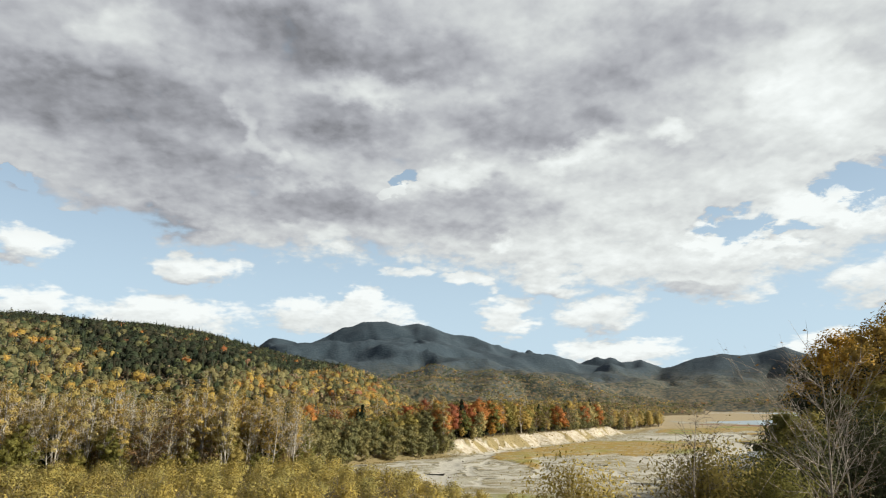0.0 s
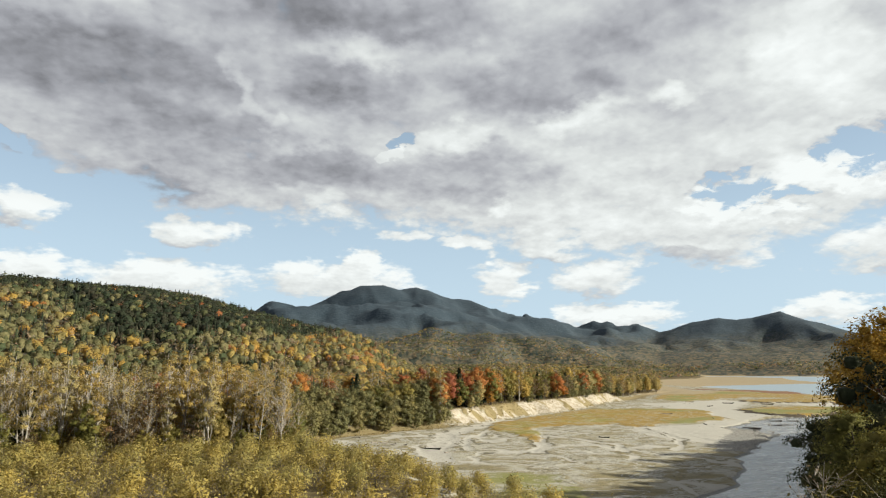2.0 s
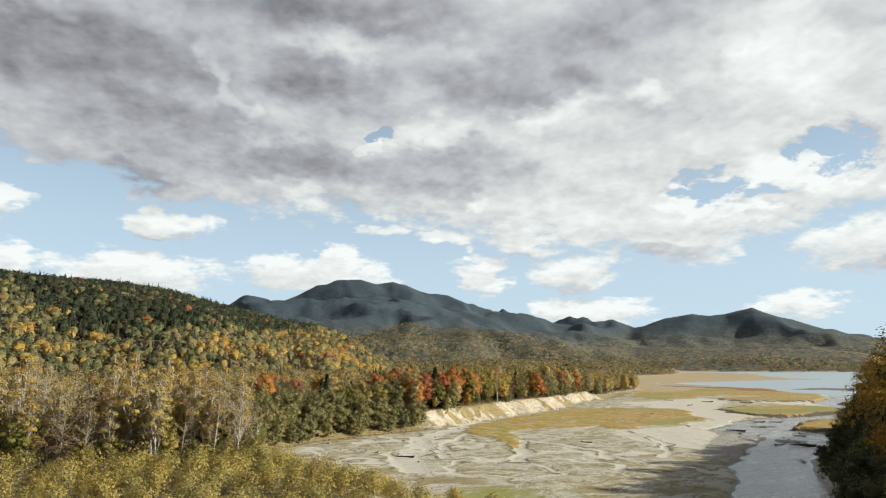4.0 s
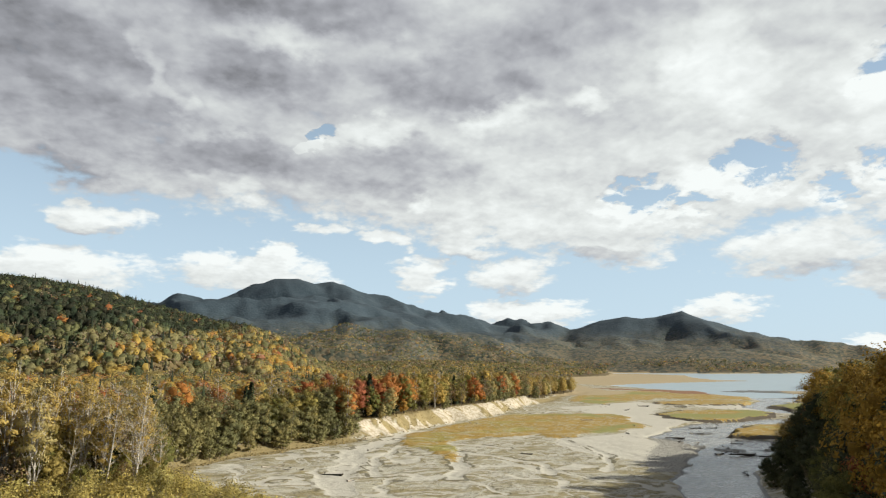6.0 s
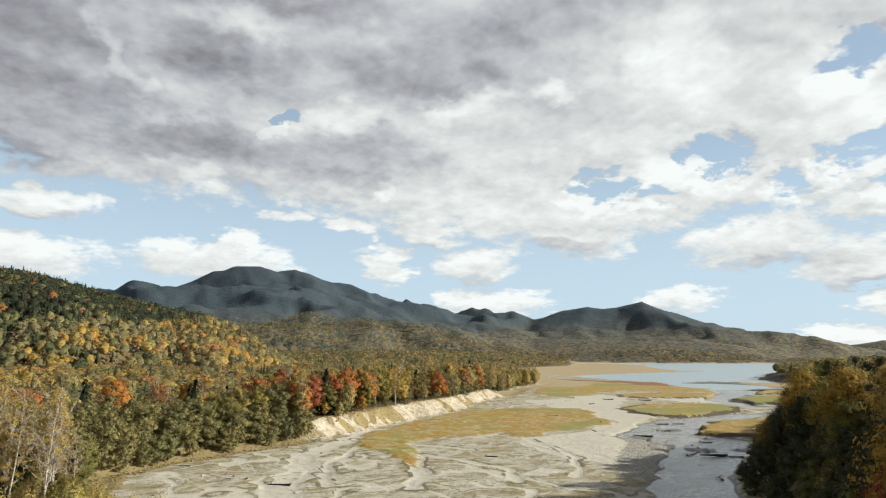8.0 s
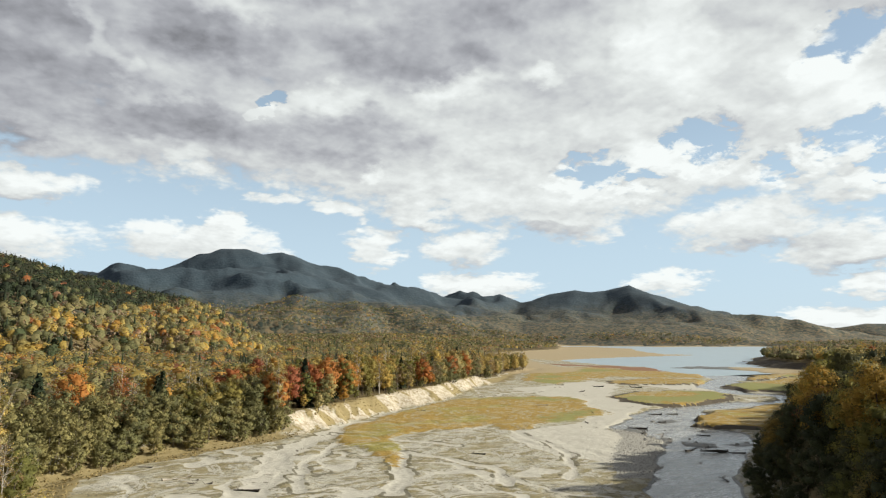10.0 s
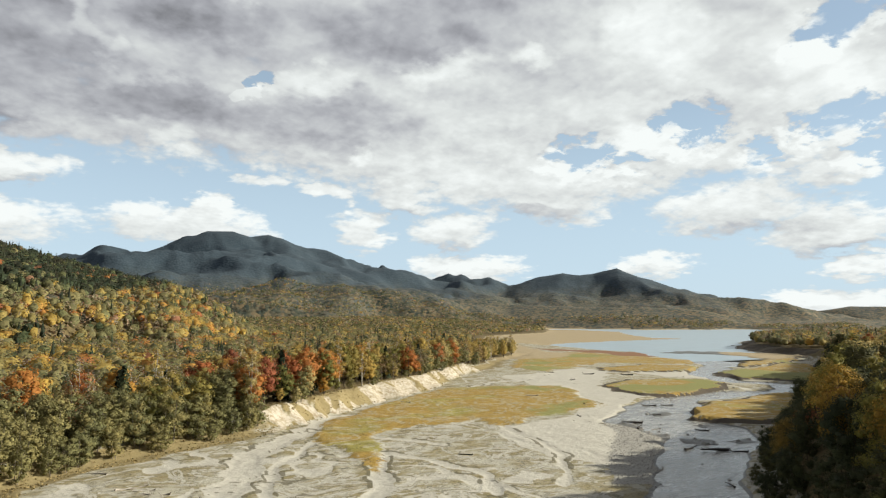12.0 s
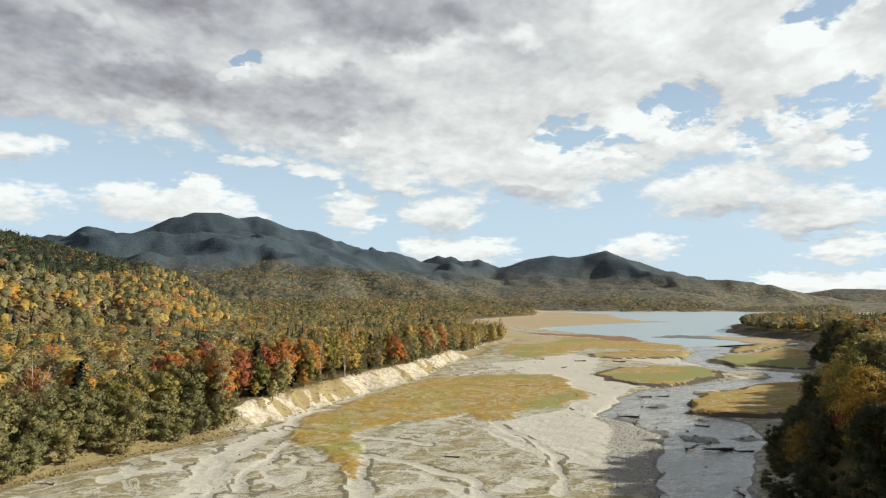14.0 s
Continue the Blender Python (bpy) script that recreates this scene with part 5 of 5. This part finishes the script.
        v, q, soft = np.concatenate([v, core.reshape(-1, 3)]), np.concatenate([q, (quads[None] + base_at).reshape(-1, 4)]), np.concatenate([soft, lean.reshape(-1, 3)])
        shade = np.concatenate([shade, np.repeat(tint[keep], m)])
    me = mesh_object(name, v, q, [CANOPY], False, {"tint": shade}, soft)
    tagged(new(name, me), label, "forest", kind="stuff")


def bank_alders():
    """The dense alder belt at the bank edge, and low growth under the birches."""
    rng = np.random.default_rng(15)
    x, y, z, _, f = spots(rng, (10, 205, 260, 425), 4.4)
    for k in range(len(x)):
        left, run = f["left"][k], f["run"][k]
        belt = 1085 < run < 1172 and 5.5 < left < 19
        rim = 1172 <= run < 1420 and 7.5 < left < 11.5 and rng.random() < 0.6
        if belt:
            stand("alder", x[k], y[k], z[k], rng.uniform(0.8, 1.25) * (0.7 if left < 8 else 1.0), rng)
        elif rim:
            stand(pick_kind(rng, {"alder": 4, "olive": 1.5, "yellow": 1.2, "maple": 1}), x[k], y[k], z[k], rng.uniform(0.35, 0.6), rng)
    x, y, z, _, f = spots(rng, (-70, 172, 22, 212), 5.2)
    for k in range(len(x)):
        if f["left"][k] > 6 and math.atan2(x[k] - 5, y[k]) > -0.44:
            stand(pick_kind(rng, {"olive": 2.5, "brown": 2}), x[k], y[k], z[k], rng.uniform(0.42, 0.6) * (1.6 if rng.random() < 0.3 else 1.0), rng)
    # more slender stems between the taller birches
    x, y, z, _, f = spots(rng, (-75, 174, 24, 216), 6.0)
    for k in range(len(x)):
        if f["left"][k] > 11 and f["east"][k] > -52 and x[k] + 0.3 * y[k] < 86:
            stand(pick_kind(rng, {"bare_birch": 5, "gold_birch": 3}), x[k], y[k], z[k], rng.uniform(0.75, 1.1), rng)


left_woods()
bank_alders()
meadow_scrub()
right_woods()
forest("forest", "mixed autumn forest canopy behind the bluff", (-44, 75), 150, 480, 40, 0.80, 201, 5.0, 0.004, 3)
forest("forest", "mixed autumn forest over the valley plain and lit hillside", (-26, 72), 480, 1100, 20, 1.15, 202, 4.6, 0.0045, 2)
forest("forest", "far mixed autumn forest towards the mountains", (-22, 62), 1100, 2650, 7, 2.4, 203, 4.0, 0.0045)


# ---- shrubs beside the start, driftwood, stumps and stones ----
def height_at(x, y):
    return float(valley([x], [y])[0][0])


def knoll():
    rng = np.random.default_rng(8)
    birch = plant("birch_tree", bare_tree(301, 7.8, 3.6, 30, 10, 90, 0.10, 1, 0.72), GREY_BARK, LEAF_BROWN, "leafless pale birch with wide fine branches on the knoll", "tree", "bare trees on the knoll")
    birch.matrix_basis = pose(28.8, 21.0, height_at(28.8, 21.0), 0, 0, 40)
    thin = plant("birch_tree", bare_tree(302, 7.6, 1.9, 20, 7, 60, 0.08, 1, 0.7), GREY_BARK, LEAF_BROWN, "slender leafless sapling with pale stem", "tree", "bare trees on the knoll")
    thin.matrix_basis = pose(26.6, 26.0, height_at(26.6, 26.0), 0, 3, 0)
    for x, y, s in ((29.0, 28.2, 0.95), (31.6, 22.4, 0.9), (34.5, 19.5, 1.0)):
        copy_thing(thin, pose(x, y, height_at(x, y), 0, 0, x * 40)).scale = (s, s, s)
    bush = [plant("hazel_bush", thicket(310 + k, 4.4, 2.6, 20, 8000, 0.09), TWIG, (LEAF_WILLOW, LEAF_OLIVE)[k], "leafy yellow-green hazel bush on the knoll", "bush", "bushes on the knoll") for k in range(2)]
    dry = plant("bramble_bush", thicket(320, 3.0, 2.4, 40, 420, 0.12), TWIG, LEAF_BROWN, "brown twiggy thicket, nearly leafless", "bush", "bushes on the knoll")
    spots_at = [(0, 22.0, 29.0, 1.45), (1, 28.6, 27.2, 1.42), (3, 31.5, 30.5, 1.35), (3, 36.5, 33.0, 1.3), (3, 41.0, 36.0, 1.35), (3, 33.6, 27.0, 1.3), (3, 37.5, 25.5, 1.4), (3, 41.5, 30.0, 1.5), (1, 30.4, 25.4, 1.1), (2, 25.4, 28.6, 1.35), (2, 24.6, 31.5, 1.2), (2, 33.0, 25.0, 1.2), (3, 45.5, 34.0, 1.4), (2, 38.5, 29.5, 1.3)]
    # hazel in the same leaf colour with shade painted in
    shade = plant("hazel_bush", thicket(325, 4.4, 2.6, 20, 8000, 0.09), TWIG, LEAF_BANK_SHADE, "leafy hazel bush on the knoll, dark green with painted-in shade", "bush", "bushes on the knoll")
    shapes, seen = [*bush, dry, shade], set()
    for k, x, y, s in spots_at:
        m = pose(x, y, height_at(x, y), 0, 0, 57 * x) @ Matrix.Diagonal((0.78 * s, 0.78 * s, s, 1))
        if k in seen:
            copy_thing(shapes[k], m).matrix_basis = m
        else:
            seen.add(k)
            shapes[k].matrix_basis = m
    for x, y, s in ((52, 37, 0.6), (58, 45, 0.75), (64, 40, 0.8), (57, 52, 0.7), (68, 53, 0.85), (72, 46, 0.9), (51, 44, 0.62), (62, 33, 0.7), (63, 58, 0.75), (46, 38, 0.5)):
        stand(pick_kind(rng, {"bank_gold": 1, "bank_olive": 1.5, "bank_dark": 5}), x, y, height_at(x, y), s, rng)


def wood_material(name, a, b):
    mat, n = material(name)
    p = n.node("ShaderNodeTexCoord").outputs["Object"]
    k = n.noise(n.v("MULTIPLY", p, (0.4, 6, 6)), 2.0, 5, 0.65)
    finish(n, n.mix(n.step(k, 0.35, 0.65), a, b), 0.85, k, 0.6, 0.04)
    return mat


DRIFT_PALE = wood_material("bleached_driftwood", (0.50, 0.46, 0.40), (0.27, 0.235, 0.19))
DRIFT_DARK = wood_material("wet_driftwood", (0.075, 0.062, 0.05), (0.035, 0.03, 0.025))


def drift_log(seed, length, radius, mat, label):
    """A stranded trunk: bent tapered stem, root plate and broken branches."""
    rng = np.random.default_rng(seed)
    root = new("driftwood_log")
    path = wander(rng, (-length / 2, 0, radius * 0.7), (length / 2, rng.normal(0, 0.04 * length), radius * rng.uniform(0.5, 1.6)), 0.03 * length, 8)
    v, f = tube(path, radius * np.linspace(1.15, 0.35, 8) * rng.uniform(0.88, 1.1, 8), 8)
    cap = np.array([[0, 1, 2, 3], [3, 4, 5, 6], [6, 7, 0, 3]]) 
    stem = new("trunk", mesh_object("trunk", v, np.concatenate([f, cap, cap[:, ::-1] + 56]), [mat]))
    stem.parent = root
    for k in range(3 + seed % 3):
        b = path[rng.integers(2, 8)]
        e = b + np.array([rng.uniform(0.1, 0.5) * length * 0.3, rng.normal(0, 0.13 * length), rng.uniform(0.02, 0.14) * length])
        v, f = tube(wander(rng, b, e, 0.02 * length, 4), radius * np.array([0.35, 0.28, 0.2, 0.07]), 5)
        ob = new("branch", mesh_object("branch", v, f, [mat]))
        ob.parent = root
    for k in range(5):
        a = k * 1.26 + rng.uniform(-0.3, 0.3)
        e = path[0] + np.array([-radius * rng.uniform(0.4, 1.6), math.cos(a) * radius * 2.4, abs(math.sin(a)) * radius * 2.4 - 0.2 * radius])
        v, f = tube(wander(rng, path[0], e, 0.1 * radius, 4), radius * np.array([0.6, 0.4, 0.25, 0.08]), 5)
        ob = new("root", mesh_object("root", v, f, [mat]))
        ob.parent = root
    return tagged(root, label, "driftwood", "driftwood on the river bed")


def driftwood():
    pale = [drift_log(400 + k, 7.0, 0.26, DRIFT_PALE, "bleached driftwood log with broken branches on the silt") for k in range(3)]
    dark = [drift_log(410 + k, 8.0, 0.34, DRIFT_DARK, "dark waterlogged driftwood trunk in the shallows") for k in range(3)]
    rows = [(1, 207, 237, 150, 1.3), (0, 199, 225, 20, 0.9), (0, 200, 221, 160, 1.0), (0, 194, 217, 5, 0.8), (1, 201, 228, 40, 0.9), (0, 205, 224, 175, 0.7), (1, 216, 215, 130, 0.8), (1, 189, 197, 20, 1.1), (1, 192, 191, 160, 1.5),
            (1, 197, 187, 150, 0.9), (0, 198, 198, 20, 0.7), (1, 246, 266, 165, 1.1), (1, 254, 264, 150, 0.9), (0, 233, 257, 10, 0.6), (1, 228, 246, 160, 0.8), (0, 211, 244, 100, 0.5), (0, 161, 182, 20, 0.9), (1, 164, 165, 70, 0.7)]
    more = [(0, 155, 313, 120, 1.0), (0, 217, 309, 165, 1.1), (1, 199, 256, 80, 0.6), (1, 221, 278, 60, 0.5), (1, 126, 215, 140, 0.7), (0, 104, 219, 30, 0.6), (0, 83, 242, 50, 0.9), (0, 302, 405, 150, 1.2), (1, 283, 359, 20, 0.9),
            (0, 52, 210, 150, 1.2), (0, 48, 217, 10, 1.3), (0, 50, 214, 165, 0.9), (0, 42, 233, 140, 0.9), (0, 74, 260, 170, 0.8), (1, 60, 200, 150, 1.0), (0, 63, 190, 30, 0.9), (1, 317, 384, 165, 1.3), (1, 338, 372, 150, 1.4), (0, 358, 348, 160, 1.2)]
    seen = set()
    rng = np.random.default_rng(9)
    for tone, x, y, turn, s in rows + more:
        ob = (dark if tone else pale)[rng.integers(3)]
        z = max(height_at(x, y), -0.42)
        m = pose(x, y, z - 0.04, 0, 0, turn) @ Matrix.Diagonal((s * 0.68, s * 0.8, s * 0.8, 1))
        if ob.name in seen:
            copy_thing(ob, m).matrix_basis = m
        else:
            seen.add(ob.name)
            ob.matrix_basis = m


def stone_material():
    mat, n = material("river_stone")
    p = n.node("ShaderNodeTexCoord").outputs["Object"]
    k = n.noise(p, 1.5, 5, 0.6)
    isle = n.node("ShaderNodeNewGeometry").outputs["Random Per Island"]
    finish(n, n.mix(n.m("ADD", n.m("MULTIPLY", k, 0.6), n.m("MULTIPLY", isle, 0.4)), (0.19, 0.185, 0.165), (0.44, 0.42, 0.375)), 0.7, k, 0.4, 0.05)
    return mat


STONE = stone_material()


def pebble_arrays(rng, at, size):
    """Rough eight-sided stones."""
    n = len(at)
    a = np.arange(6) * math.pi / 3
    base = np.concatenate([[[0, 0, 0.55]], np.stack([np.cos(a) * 0.7, np.sin(a) * 0.7, np.full(6, 0.3)], 1), np.stack([np.cos(a + 0.5), np.sin(a + 0.5), np.full(6, -0.25)], 1)])
    v = base[None] * rng.uniform(0.7, 1.3, (n, 13, 1)) * size[:, None, None] * rng.uniform(0.6, 1.4, (n, 1, 3))
    v = v + at[:, None]
    tri = [(0, 1 + k, 1 + (k + 1) % 6) for k in range(6)]
    tri += [(1 + k, 7 + k, 1 + (k + 1) % 6) for k in range(6)] + [(1 + (k + 1) % 6, 7 + k, 7 + (k + 1) % 6) for k in range(6)]
    f = np.array(tri)[None] + (np.arange(n) * 13)[:, None, None]
    return v.reshape(-1, 3), f.reshape(-1, 3)


def stones():
    rng = np.random.default_rng(12)
    # gravel bar, joined
    x, y, z, kinds, f = spots(rng, (110, 130, 205, 245), 0.62)
    ok = (rng.random(len(x)) < 0.75 * kinds["gravel"]) & (z > -0.6)
    v, t = pebble_arrays(rng, np.stack([x, y, z], 1)[ok], rng.uniform(0.06, 0.26, ok.sum()))
    tagged(new("gravel", mesh_object("gravel", v, t, [STONE], False)), "grey river gravel along the sand bar", "gravel", kind="stuff")
    # single boulders in the shallows
    rows = [(202, 206, 0.9), (198, 199, 1.1), (210, 197, 1.0), (224, 222, 0.7), (216, 198, 0.8), (228, 250, 0.8), (236, 252, 0.6), (240, 262, 0.7), (186, 190, 0.6), (176, 182, 0.7), (214, 230, 0.6), (262, 270, 0.8), (270, 276, 0.6), (290, 280, 0.7), (300, 282, 0.6), (318, 284, 0.8), (332, 290, 0.7), (206, 212, 0.6), (168, 168, 0.7)]
    for x, y, s in rows:
        v, t = pebble_arrays(rng, np.zeros((1, 3)), np.array([s]))
        ob = new("boulder", mesh_object("boulder", v, t, [STONE], False))
        ob.matrix_basis = pose(x, y, max(height_at(x, y), -0.55) + 0.05)
        tagged(ob, "grey boulder standing in the shallow river", "boulder", "boulders in the river")


def verge_grass():
    """Dry grass and weeds along the verge, the bluff foot and the edges of the flats."""
    rng = np.random.default_rng(13)
    x, y, z, kinds, f = spots(rng, (20, 180, 270, 440), 1.2)
    want = np.clip(kinds["dry"] * 0.55 * (f["left"] < 22) + 0.25 * kinds["bluff"] * (f["left"] > 6), 0, 1)
    ok = rng.random(len(x)) < want
    at, m = np.stack([x, y, z], 1)[ok], 5
    at = np.repeat(at, m, 0) + np.concatenate([rng.normal(0, 0.35, (ok.sum() * m, 2)), np.full((ok.sum() * m, 1), 0.12)], 1)
    side = rng.normal(0, 0.5, (len(at), 3)) + np.array([0.5, -0.3, 0.8])
    v, q, _ = blades(rng, at, side, 0.34 * rng.uniform(0.6, 1.5, len(at)), 1.6)
    tagged(new("dry_grass", mesh_object("dry_grass", v, q, [STRAW], False)), "dry yellow grass and weeds along the river verge", "grass", kind="stuff")


STRAW = leaf_material("dry_grass_blades", [(0.0, (0.36, 0.28, 0.14)), (1.0, (0.27, 0.22, 0.09))], 0.35, 0.3)
knoll()
driftwood()
stones()
verge_grass()
for shapes in KINDS.values():
    for spare in shapes:
        if spare.name not in USED:
            for child in list(spare.children):
                bpy.data.objects.remove(child)
            bpy.data.objects.remove(spare)
